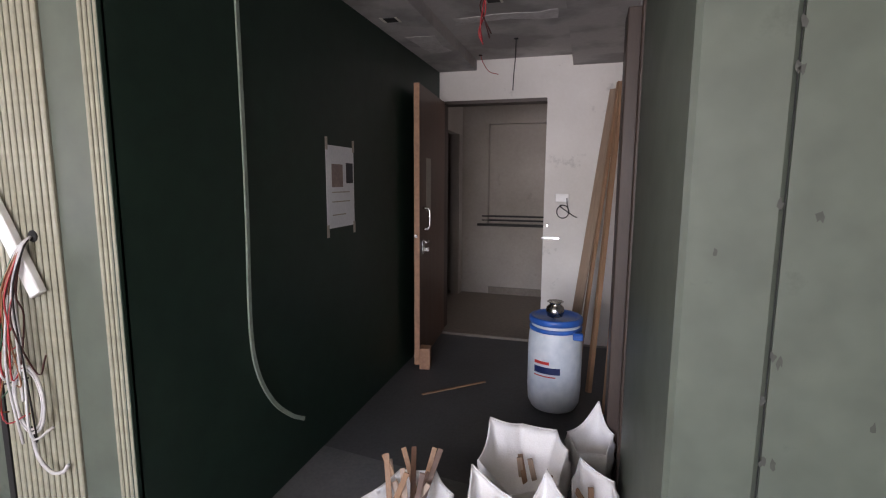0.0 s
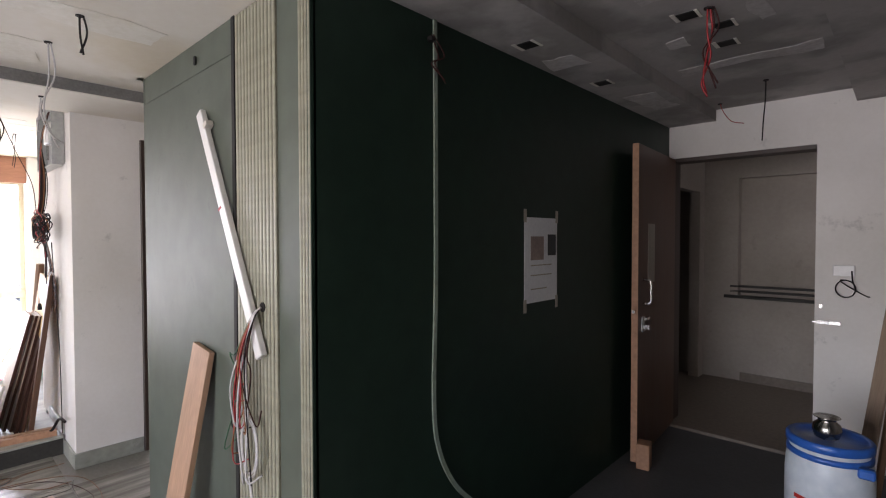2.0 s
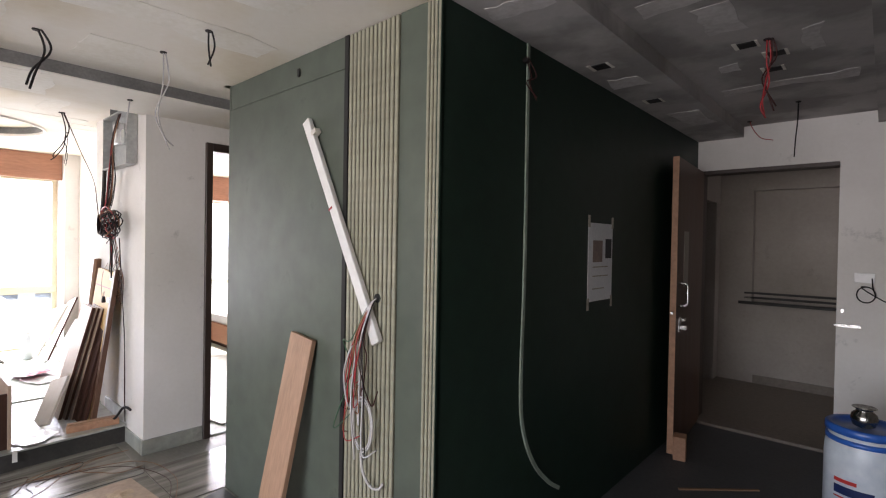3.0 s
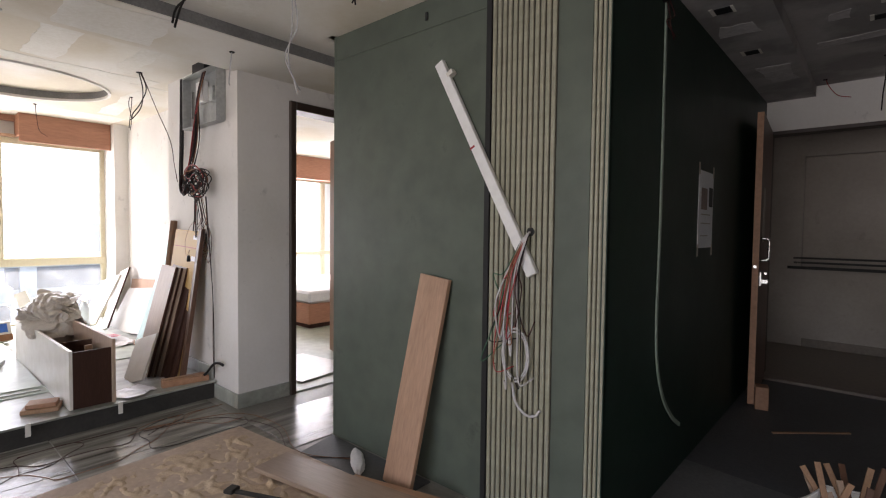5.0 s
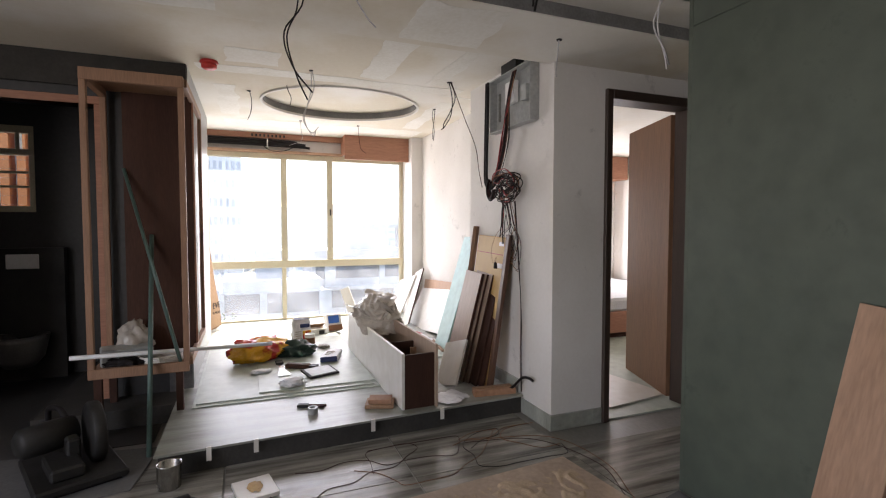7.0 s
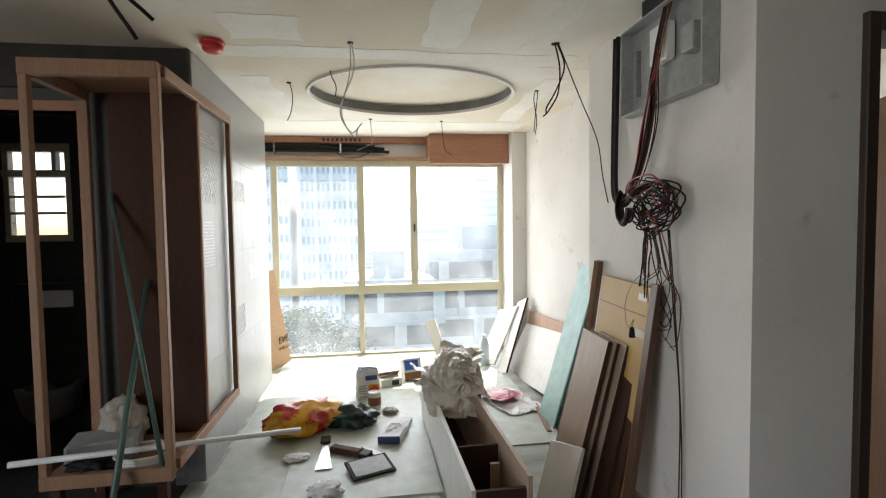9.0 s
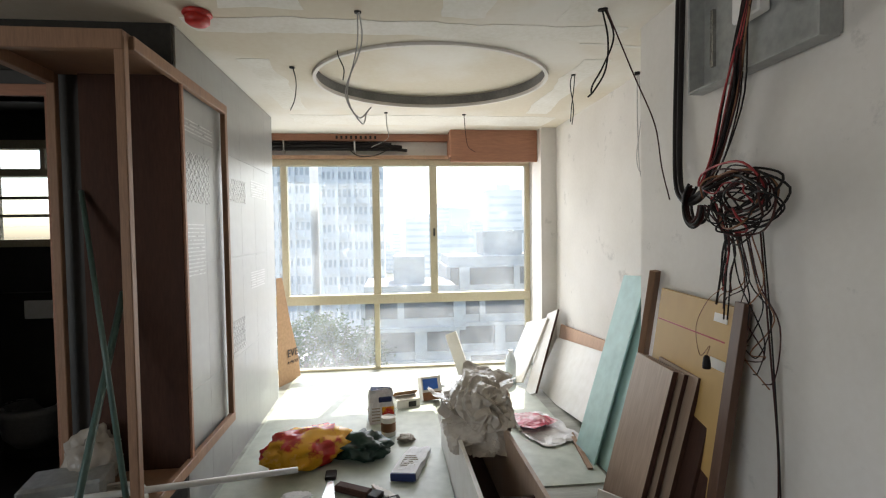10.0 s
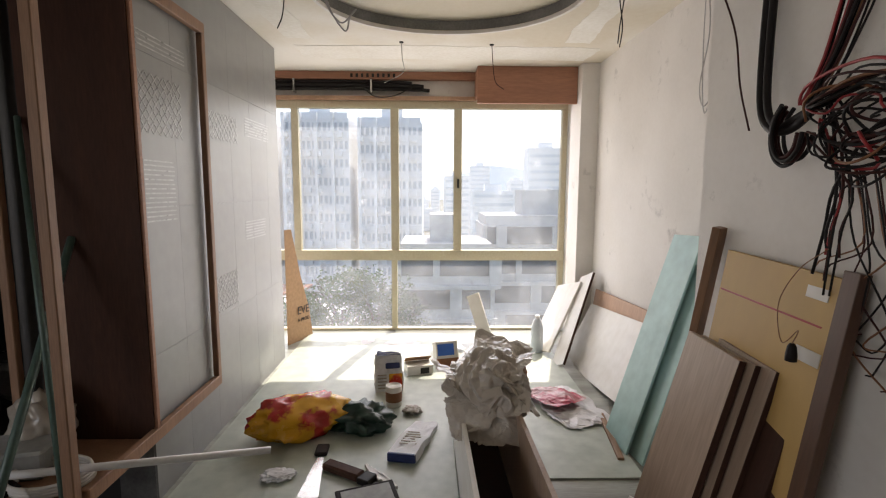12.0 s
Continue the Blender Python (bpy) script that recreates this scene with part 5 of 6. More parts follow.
def hang(x, y, z, pts, material="w_black", r=0.004, twin=True):
    t = thing("ceiling_wire", pose(x, y, z), "loose electric wire hanging from the ceiling", "wire", "wires hanging from the ceiling")
    part("wire", tube(bmesh.new(), [(0, 0, 0.02)] + pts, r, 5, 6), material, t, "", True)
    if twin:
        part("wire", tube(bmesh.new(), [(0.006, 0.004, 0.02)] + [(a + 0.015 * math.sin(3 * k + 1), b + 0.02 * math.cos(2 * k), c * 0.95) for k, (a, b, c) in enumerate(pts)], r, 5, 6), material, t, "", True)
    part("rose", lathe(bmesh.new(), [(0.014, -0.006), (0.016, 0.0), (0.016, 0.01)], 10), "w_black", t)
    return t


hang(-4.70, -0.632, 2.40, [(0.01, -0.005, -0.15), (0, -0.05, -0.35), (0.0, 0.01, -0.47), (0, 0.03, -0.42)], "w_grey", 0.003)
hang(-5.43, -1.047, 2.40, [(0, 0.02, -0.08), (0, 0.01, -0.18), (0, -0.015, -0.24)], "w_black", 0.003, False)
hang(-5.156, -0.756, 2.47, [(0, -0.01, -0.08), (0, 0.02, -0.16), (0, 0.015, -0.22)], "w_black", 0.003, False)
hang(-6.464, -0.537, 2.40, [(0, 0.005, -0.1), (0, 0.01, -0.2), (0, -0.12, -0.27)], "w_grey", 0.003, False)
hang(-6.50, 0.083, 2.40, [(0, 0.01, -0.12), (0, 0.03, -0.25), (0, 0.09, -0.3)], "w_brown", 0.003, False)
hang(-4.606, 0.398, 2.40, [(0, 0.03, -0.12), (0, 0.02, -0.25), (0, -0.03, -0.34), (0, -0.06, -0.37)], "w_black", 0.004)
hang(-4.60, 0.41, 2.40, [(0.05, 0.10, -0.28), (0.08, 0.18, -0.5), (0.1, 0.20, -0.68), (0.16, 0.20, -0.82)], "w_brown", 0.003, False)
hang(-5.464, 0.60, 2.40, [(0, -0.02, -0.06), (0, 0.0, -0.2), (0, -0.01, -0.3)], "w_black", 0.003)
hang(-5.40, 0.97, 2.39, [(0, 0, -0.25), (0.0, 0.01, -0.5), (0.05, 0, -0.62), (0.10, 0, -0.55)], "w_grey", 0.003)
hang(-2.90, -0.90, 2.342, [(0, 0.01, -0.25), (0, -0.03, -0.38), (0.02, 0.0, -0.52), (0.0, 0.04, -0.60)], "w_black", 0.003)
hang(-3.269, 0.49, 2.275, [(0, -0.01, -0.08), (0, -0.02, -0.18), (0, -0.015, -0.2)], "w_grey", 0.004, False)
hang(-2.485, 0.41, 2.342, [(0, 0.0, -0.15), (0, -0.02, -0.3), (0.01, 0.01, -0.42), (0, 0.03, -0.46)], "w_grey", 0.0035)
hang(-2.632, -0.041, 2.342, [(0, 0.03, -0.08), (0, 0.0, -0.18), (0, -0.02, -0.26)], "w_black", 0.005)
hang(-3.05, -0.684, 2.342, [(0, 0.02, -0.10), (0, 0.08, -0.2), (0, 0.12, -0.24)], "w_grey", 0.0035, False)
hang(-2.066, 0.447, 2.342, [(0, 0.0, -0.07), (0, 0.01, -0.15)], "w_black", 0.004)
hang(-2.35, -0.35, 2.342, [(0, 0.03, -0.08), (0, 0.09, -0.1)], "w_black", 0.005)
hang(-0.335, 2.238, 2.42, [(0, 0.0, -0.1), (0.01, 0.01, -0.2), (-0.02, 0.0, -0.3), (0.0, 0.01, -0.36)], "w_red", 0.0038)
hang(-0.325, 2.245, 2.42, [(0.01, 0.01, -0.08), (-0.015, 0.0, -0.19), (0.02, 0.01, -0.33)], "w_brown", 0.0035)
hang(-0.353, 3.495, 2.42, [(0, -0.01, -0.12), (-0.01, 0.0, -0.24), (-0.015, 0, -0.36)], "w_black", 0.004, False)
hang(-0.70, 3.9, 2.42, [(0.02, -0.02, -0.05), (0.08, -0.04, -0.14), (0.16, -0.05, -0.17)], "w_red", 0.003, False)
hang(-1.085, 1.385, 2.25, [(0.01, 0.03, -0.06), (0.02, 0.0, -0.10), (0.02, 0.06, -0.16)], "w_brown", 0.003)


def downlight_hole(x, y, z):
    t = thing("light_cutout", pose(x, y, z), "square downlight cut-out with a torn paper edge", "ceiling cut-out", "downlight cut-outs")
    part("opening", box(-0.035, 0.035, -0.035, 0.035, -0.004, 0.006), "black", t)
    part("rim", box(-0.055, -0.037, -0.05, 0.04, -0.003, 0.006), "paste", t)
    part("rim", box(0.037, 0.05, -0.04, 0.05, -0.003, 0.006), "paste", t)


for p in ((-0.97, 1.88, 2.338), (-0.97, 2.627, 2.338), (-0.42, 2.255, 2.42), (-0.33, 2.456, 2.42), (-0.375, 2.70, 2.42)):
    downlight_hole(*p)
solid("wall_hook", box(-0.008, 0.008, -0.01, 0, -0.02, 0.02, 0.003), "black", "small black clip on the sage green wall", "clip", m=pose(-2.02, YF, 2.26))
al = thing("smoke_alarm", pose(-4.75, -1.30, 2.40), "red round fire alarm on the ceiling", "alarm")
part("base", lathe(bmesh.new(), [(0.055, 0.0), (0.06, -0.012), (0.05, -0.022)], 24), "red", al, "", True)
part("sounder", lathe(bmesh.new(), [(0.05, -0.022), (0.048, -0.045), (0.035, -0.055), (0.01, -0.057)], 24), "red", al, "", True)

# ---- bay things ----
# sheets laid on the platform
for k, (x0, x1, y0, y1, z) in enumerate(((-7.2, -4.42, -1.42, -0.20, 0), (-7.2, -4.46, -1.40, -0.24, 1), (-7.1, -4.52, -1.02, -0.22, 2), (-7.15, -5.0, 0.08, 0.62, 0))):
    solid("board_sheet", box(x0, x1, y0, y1, PZ + 0.009 * z, PZ + 0.009 * z + 0.008, 0.001), "sheet", "pale green laminate sheet lying on the platform", "sheet", group="sheets on the platform")
ZS = PZ + 0.027

bxx = thing("carcass_box", pose(-3.92, -0.078, PZ, 0, 0, 1.0), "long narrow open plywood carcass lying on the platform", "cabinet carcass")
BL, BW, BH = 1.62, 0.235, 0.355
part("side_panel", box(-BL, 0, -BW / 2, -BW / 2 + 0.018, 0, BH, 0.001), "lam", bxx)
part("side_panel", box(-BL, 0.02, BW / 2 - 0.018, BW / 2, 0, BH + 0.045, 0.001), "mauve", bxx)
part("end_panel", box(-0.018, 0, -BW / 2 + 0.018, BW / 2 - 0.018, 0, BH - 0.01, 0.001), "ply_dark", bxx, "dark brown end panel")
part("end_panel", box(-BL, -BL + 0.018, -BW / 2 + 0.018, BW / 2 - 0.018, 0, BH, 0.001), "ply_dark", bxx)
part("divider", box(-0.42, -0.404, -BW / 2 + 0.018, BW / 2 - 0.018, 0, BH - 0.02, 0.001), "ply_dark", bxx)
part("bottom_panel", box(-BL, -0.018, -BW / 2 + 0.018, BW / 2 - 0.018, 0, 0.018), "ply_dark", bxx)
part("strip", box(-0.25, -0.235, 0.02, 0.06, 0.02, 0.33), "wood", bxx, "raw wood offcut standing inside")

def crease(p, seed):
    """Height of crumpled film: sharp folds at three sizes."""
    h = 0.0
    for k, amp in ((2.4, 1.0), (5.5, 0.5), (12, 0.14)):
        d = noise.voronoi(p * k + Vector((seed * 1.7, seed, 0)))[0]
        h += amp * (0.5 - min(0.5, 1.3 * (d[1] - d[0])))
    return h


def crumpled_sheet(bm, m, w, d, amp, seed, dome=0.0, n=46):
    """A film sheet with a ragged outline and sharp folds, domed in the middle."""
    grid = []
    for i in range(n + 1):
        row = []
        for j in range(n + 1):
            u, v = 2 * i / n - 1, 2 * j / n - 1
            rag = 1 + 0.16 * noise.noise(Vector((u * 2, v * 2, seed))) + 0.08 * noise.noise(Vector((u * 7, v * 7, seed)))
            p = Vector((u * w * rag * (1 - 0.12 * v * v), v * d * rag * (1 - 0.12 * u * u), 0))
            p += 0.05 * noise.noise_vector(Vector((p.x * 9, p.y * 9, seed)))
            p.z = amp * crease(Vector((p.x, p.y, 0)) * 2.2, seed) + dome * max(0.0, 1 - 0.9 * (u * u + v * v)) + 0.004
            row.append(bm.verts.new(m @ p))
        grid.append(row)
    for i in range(n):
        for j in range(n):
            bm.faces.new((grid[i][j], grid[i + 1][j], grid[i + 1][j + 1], grid[i][j + 1]))
    return bm


pb = thing("plastic_sheet_bundle", pose(-5.04, -0.08, PZ + 0.335), "crumpled greyish polythene bundle resting on the carcass", "plastic sheet")
bm = bmesh.new()
bmesh.ops.create_icosphere(bm, subdivisions=6, radius=1)
for v in bm.verts:
    p = v.co.copy()
    w = p + 0.25 * noise.noise_vector(p * 1.5)
    k = 0.78 + 0.16 * crease(w * 0.62, 4) + 0.10 * noise.noise(p * 2.2)
    pleat = 0.10 * (abs((w.x * 2.2 + w.z * 3.0 + w.y * 1.2) % 1.0 - 0.5) * 2 - 0.5)
    q = Vector((p.x * 0.26, p.y * 0.20, p.z * 0.17)) * (k + pleat)
    v.co = Vector((q.x, q.y, q.z + 0.10 - 0.22 * max(0, q.x) - 0.10 * max(0.0, -q.y)))
part("core", bm, "poly", pb)
for k, (rx, ry, rz, x, y, z, w, d) in enumerate(((20, 24, 10, 0.12, -0.02, 0.07, 0.15, 0.17), (-30, 35, 60, 0.10, 0.08, 0.08, 0.13, 0.12), (10, -25, 140, -0.12, 0.02, 0.15, 0.15, 0.13), (-38, 8, 20, 0.0, -0.14, 0.08, 0.15, 0.10), (30, 12, -30, 0.02, 0.10, 0.14, 0.13, 0.10), (8, 42, 0, 0.18, -0.04, 0.02, 0.11, 0.14))):
    part("fold", crumpled_sheet(bmesh.new(), pose(x, y, z, rx, ry, rz), w, d, 0.028, 30 + k, 0.03, 34), "poly", pb)
part("printed_patch", crumpled_sheet(bmesh.new(), pose(0.03, 0.13, 0.17, -35, 25, 10), 0.05, 0.04, 0.01, 50, 0, 12), "w_orange", pb, "orange printed patch")
fo = thing("foil_sheet", pose(-5.55, -0.02, PZ + 0.345), "crumpled silver foil sheet on the carcass", "foil")
part("sheet", crumpled_sheet(bmesh.new(), pose(0, 0, 0), 0.22, 0.14, 0.03, 8, 0.06), "steel", fo)
ss = thing("silver_sheet", pose(-5.72, 0.47, PZ + 0.002, 0, 0, 15), "crumpled pale silvery plastic sheet on the platform", "plastic sheet")
part("sheet", crumpled_sheet(bmesh.new(), pose(0, 0, 0), 0.27, 0.17, 0.022, 7, 0.02), "silver", ss)
rw = thing("red_wrapper", pose(-5.78, 0.40, PZ + 0.035, 0, -6, 30), "crumpled crimson and white wrapper on the platform", "wrapper")
part("sheet", crumpled_sheet(bmesh.new(), pose(0, 0, 0), 0.17, 0.11, 0.022, 6, 0.03), "crimson", rw)
for k, (x, y, w, d) in enumerate(((-6.9, -0.55, 0.10, 0.16), (-6.75, -0.2, 0.09, 0.12), (-6.95, -0.85, 0.06, 0.08))):
    sc = thing("paper_scrap", pose(x, y, PZ + 0.016, 0, 0, 40 * k), "torn crumpled paper scrap by the window", "paper", "scraps by the window")
    part("sheet", crumpled_sheet(bmesh.new(), pose(0, 0, 0), w, d, 0.012, 60 + k, 0.01, 20), "silver" if k % 2 else "paper", sc)
board("wood_strip", (-5.14, 0.565, PZ + 0.012), (-5.60, 0.625, PZ + 0.02), (0, 1, 0), 0.03, 0.015, "wood", "raw wood strip lying on the platform", "wood strip")
board("offcut", (-6.95, 0.14, PZ), (-7.08, 0.02, 0.52), (0.35, 0.5, 0), 0.12, 0.018, "lam", "white laminated offcut standing by the window", "board")

# boards leaning on the bay wall
BW_ = "boards leaning in the window bay"
board("board", (-6.75, 0.52, PZ), (-6.98, 0.82, 0.63), (1, 0.1, 0), 0.36, 0.018, "lam", "white laminated board leaning by the column", "board", BW_)
board("board", (-6.42, 0.59, PZ), (-6.83, 0.92, 0.73), (1, 0.1, 0), 0.16, 0.018, "lam", "narrow white board with a brown edge", "board", BW_, "ply_dark")
board("board", (-6.12, 0.73, PZ), (-6.17, 0.955, 0.57), (1, 0.0, 0), 1.12, 0.018, "lam", "large off-white board leaning on the plaster", "board", BW_)
board("board", (-6.15, 0.90, PZ), (-6.18, 0.985, 0.66), (1, 0, 0), 1.2, 0.018, "ply", "pinkish plywood board behind the white ones", "board", BW_)
board("board", (-5.31, 0.60, PZ), (-5.39, 0.955, 1.18), (1, 0.05, 0), 0.25, 0.012, "teal", "pale teal laminate board leaning on the wall", "board", BW_)
board("board", (-5.20, 0.64, PZ), (-5.28, 0.965, 1.08), (1, 0.05, 0), 0.22, 0.012, "teal", "second teal laminate board behind the first", "board", BW_)
board("board", (-4.80, 0.575, PZ), (-4.61, 0.645, 1.28), (0.5, -0.9, 0), 0.045, 0.03, "ply_door", "brown batten leaning on the pillar", "batten", BW_)
cy_ = board("board", (-4.34, 0.50, PZ), (-4.305, 0.640, 1.205), (1, 0, 0), 0.46, 0.02, "chip", "yellow shuttering board with masking tape leaning on the pillar", "board", BW_, "frame_wood")
part("chalk_line", box(-0.22, 0.20, -0.0115, -0.0102, 0.955, 0.96), "w_red", cy_, "faint red marking line")
part("tape", box(0.13, 0.20, -0.0125, -0.0102, 1.02, 1.05), "lam", cy_, "strip of masking tape")
part("tape", box(0.14, 0.22, -0.0125, -0.0102, 0.86, 0.895), "lam", cy_, "strip of masking tape")
board("board", (-4.085, 0.50, PZ), (-4.045, 0.632, 1.22), (1, 0, 0), 0.045, 0.03, "door", "dark brown timber edge leaning on the pillar", "batten", BW_)
board("board", (-4.45, 0.35, PZ), (-4.425, 0.545, 0.93), (1, 0.02, 0), 0.27, 0.02, "mauve", "grey-brown laminate board in front of the stack", "board", BW_, "ply_dark")
board("board", (-4.42, 0.382, PZ), (-4.40, 0.572, 0.925), (1, 0.02, 0), 0.27, 0.016, "mauve", "grey-brown laminate board in the stack", "board", BW_, "ply_dark")
board("board", (-4.38, 0.415, PZ), (-4.34, 0.592, 0.93), (1, 0.02, 0), 0.26, 0.016, "mauve", "brown laminate board at the back of the stack", "board", BW_, "ply_dark")
board("board", (-4.28, 0.435, PZ), (-4.25, 0.594, 0.83), (1, 0.02, 0), 0.22, 0.018, "ply_dark", "dark brown board in the stack", "board", BW_)
board("board", (-4.22, 0.462, PZ), (-4.20, 0.598, 0.80), (1, 0.02, 0), 0.20, 0.018, "ply_dark", "short dark brown board in the stack", "board", BW_)
board("board", (-4.26, 0.235, PZ), (-4.365, 0.365, 0.42), (1, 0.02, 0), 0.30, 0.016, "lam", "small pale laminated offcut leaning on the stack", "board", BW_)
fl = thing("film_scrap", pose(-4.02, 0.17, PZ + 0.001, 0, 0, 20), "torn clear film scrap on the platform edge", "plastic film")
part("sheet", crumpled_sheet(bmesh.new(), pose(0, 0, 0), 0.10, 0.12, 0.010, 81, 0.004, 24), "silver", fl)
solid("black_cable", tube(bmesh.new(), [(-3.98, 0.57, PZ + 0.012), (-3.93, 0.60, PZ + 0.05), (-3.85, 0.62, PZ + 0.13), (-3.78, 0.63, PZ + 0.15), (-3.74, 0.64, PZ + 0.14)], 0.009, 8), "w_black", "stiff black cable end curling up from the platform", "cable", smooth=True)
pg = thing("loose_plug", pose(-4.15, 0.575, 1.0) @ Matrix.Scale(0.75, 4), "black lamp holder hanging on a thin wire by the yellow board", "lamp holder")
part("holder", lathe(bmesh.new(), [(0.008, 0.03), (0.014, 0.02), (0.018, -0.01), (0.018, -0.03), (0.012, -0.032)], 14), "w_black", pg, "", True)
part("wire", tube(bmesh.new(), [(0, 0, 0.03), (0.02, 0, 0.08), (-0.05, 0.0, 0.02), (-0.08, 0.0, 0.15), (0.0, 0.0, 0.28), (0.10, 0.01, 0.36)], 0.0018, 5, 6), "w_orange", pg, "thin brown wire", True)
struct("skirting_platform", box(-4.40, -3.93, 0.650, 0.667, PZ, PZ + 0.09, 0.003), "plat", "marble skirting along the pillar on the platform", "baseboard")
wbk = thing("wood_block", pose(-3.99, 0.48, PZ, 0, 0, 84), "pair of raw wood battens on the platform edge", "wood block")
part("batten", box(-0.15, 0.15, -0.045, 0.0, 0, 0.04, 0.003), "pink", wbk)
part("batten", box(-0.14, 0.14, 0.002, 0.045, 0, 0.045, 0.003), "wood", wbk)
wbk = thing("wood_block", pose(-4.06, -0.30, PZ, 0, 0, 70), "small stack of wood offcuts on the platform", "wood block")
part("block", box(-0.09, 0.09, -0.07, 0.07, 0, 0.025, 0.003), "wood", wbk)
part("block", box(-0.07, 0.075, -0.05, 0.055, 0.025, 0.05, 0.003), "pink", wbk)

# litter on the sheets
lump("yellow_bag", pose(-5.40, -1.02, ZS, 0, 0, 30), 0.16, 0.25, 0.11, 15, "yellow", "yellow and red packaging bag lying on the sheets", "bag", 0.3, 5)
gd = lump("power_tool_bag", pose(-5.45, -0.70, ZS), 0.12, 0.15, 0.07, 5, "dk_green", "dark green cloth tool pouch on the sheets", "pouch", 0.45, 6)


def packet(bm, w, d, h, pinch, seed):
    """A gusseted paper packet: flat sides that close to a pinched, wavy top."""
    rings = []
    for j in range(9):
        f = j / 8
        dd = d * (1 + 0.12 * math.sin(math.pi * f)) * (1 - (1 - pinch) * max(0.0, f - 0.35) / 0.65)
        ww = w * (1 + 0.06 * math.sin(math.pi * f) - 0.08 * f)
        ring = []
        for k in range(28):
            a = 2 * math.pi * (k + 0.5) / 28
            c, sn = math.cos(a), math.sin(a)
            q = max(abs(c), abs(sn))
            p = Vector((dd * c / q, ww * sn / q, h * f))
            p += noise.noise_vector(p * 22 + Vector((seed, 0, 0))) * 0.012 * min(1, 4 * f)
            ring.append(bm.verts.new((p.x, p.y, max(0, p.z))))
        rings.append(ring)
    for a, b in zip(rings, rings[1:]):
        for k in range(28):
            bm.faces.new((a[k], a[(k + 1) % 28], b[(k + 1) % 28], b[k]))
    bm.faces.new(rings[0])
    bm.faces.new(rings[-1])
    return bm


pk = thing("white_packet", axes((-5.10, -0.47, ZS + 0.024), (-0.06, -0.05, 1), (0.3, 1, 0.05)), "white and navy packet lying flat beside the pouch", "packet")
part("body", packet(bmesh.new(), 0.068, 0.020, 0.40, 0.3, 2), "paper", pk)
part("stripe", box(-0.021, 0.0215, -0.069, 0.069, -0.003, 0.014, 0.004), "navy", pk, "navy stripe")
for k in range(6):
    part("text_line", box(0.020, 0.0235, -0.045, 0.04 - 0.012 * (k % 3), 0.10 + 0.025 * k, 0.108 + 0.025 * k), "tape", pk)
for m_, w_, h_ in ((pose(-5.96, -0.60, PZ + 0.012, 0, -6, 8), 0.085, 0.235),):
    pk = thing("standing_packet", m_, "white paper packet standing half-folded on the sheets", "packet")
    part("body", packet(bmesh.new(), w_, 0.05, h_, 0.2, 5), "paper", pk)
    part("print", box(0.048, 0.058, 0.0, 0.082, 0.03, 0.12, 0.004), "yellow", pk, "orange and red print")
    part("print", box(0.030, 0.048, -0.02, 0.07, 0.15, 0.185, 0.005), "navy", pk, "navy print")
    for k in range(5):
        part("text_line", box(0.050, 0.0575, -0.07, -0.015, 0.03 + 0.02 * k, 0.037 + 0.02 * k), "tape", pk)
    part("folded_top", crumpled_sheet(bmesh.new(), pose(0.0, 0.0, h_ - 0.005, 0, 20, 0), 0.03, 0.075, 0.012, 71, 0, 14), "navy", pk, "crumpled navy top")
part("label_patch", crumpled_sheet(bmesh.new(), pose(0.02, -0.04, 0.085, -12, 20, 25), 0.05, 0.035, 0.006, 72, 0, 10), "paper", gd, "white stuck-on label")
tn = thing("paint_tin", pose(-5.72, -0.55, ZS), "small white tin with a brown label", "tin")
part("can", lathe(bmesh.new(), [(0.045, 0), (0.047, 0.004), (0.047, 0.115), (0.045, 0.12), (0.041, 0.114)], 24), "lam", tn, "", True)
part("label", lathe(bmesh.new(), [(0.0475, 0.03), (0.0478, 0.032), (0.0478, 0.085), (0.0475, 0.087)], 24), "w_orange", tn, "brown label", True)
ct = thing("small_carton", pose(-6.25, -0.42, PZ + 0.012, 0, 0, 15), "small open brown carton on the sheets", "carton")
part("body", box(-0.06, 0.06, -0.09, 0.09, 0, 0.075, 0.002), "lam", ct)
part("print", box(0.06, 0.062, 0.0, 0.06, 0.02, 0.06), "dk_metal", ct, "dark printed square")
part("flap", box(0, 0.075, -0.09, 0.09, 0, 0.003, 0, pose(-0.06, 0, 0.075, 0, -35, 0)), "carton", ct, "raised brown flap")
ct = thing("paper_box", pose(-6.35, -0.22, PZ, 0, -20, 15), "orange and blue paper box by the carcass", "carton")
part("body", box(-0.05, 0.05, -0.08, 0.08, 0.02, 0.20, 0.003), "lam", ct)
part("print", box(0.05, 0.053, -0.07, 0.05, 0.10, 0.18), "blue", ct, "blue print")
part("print", box(0.05, 0.053, -0.08, 0.08, 0.02, 0.08), "w_orange", ct, "orange print")
pf = thing("tile_sample", pose(-4.80, -0.58, ZS + 0.012, 0, 8, 20), "black-framed grey sample panel lying on the litter", "sample panel")
part("frame", box(-0.085, 0.085, -0.12, 0.12, 0, 0.014, 0.003), "w_black", pf)
part("face", box(-0.068, 0.068, -0.10, 0.10, 0.014, 0.017), "grey_box", pf)
hs = thing("hand_saw", pose(-4.97, -0.84, ZS, 0, 0, 3), "steel hand saw with a worn handle on the sheets", "saw")
part("blade", quad_prism(bmesh.new(), [(-0.2, -0.01), (0.13, -0.045), (0.13, 0.045), (-0.2, 0.015)], 0.004, 0.007), "steel", hs)
part("handle", box(-0.28, -0.19, -0.03, 0.03, 0, 0.02, 0.006), "w_black", hs)
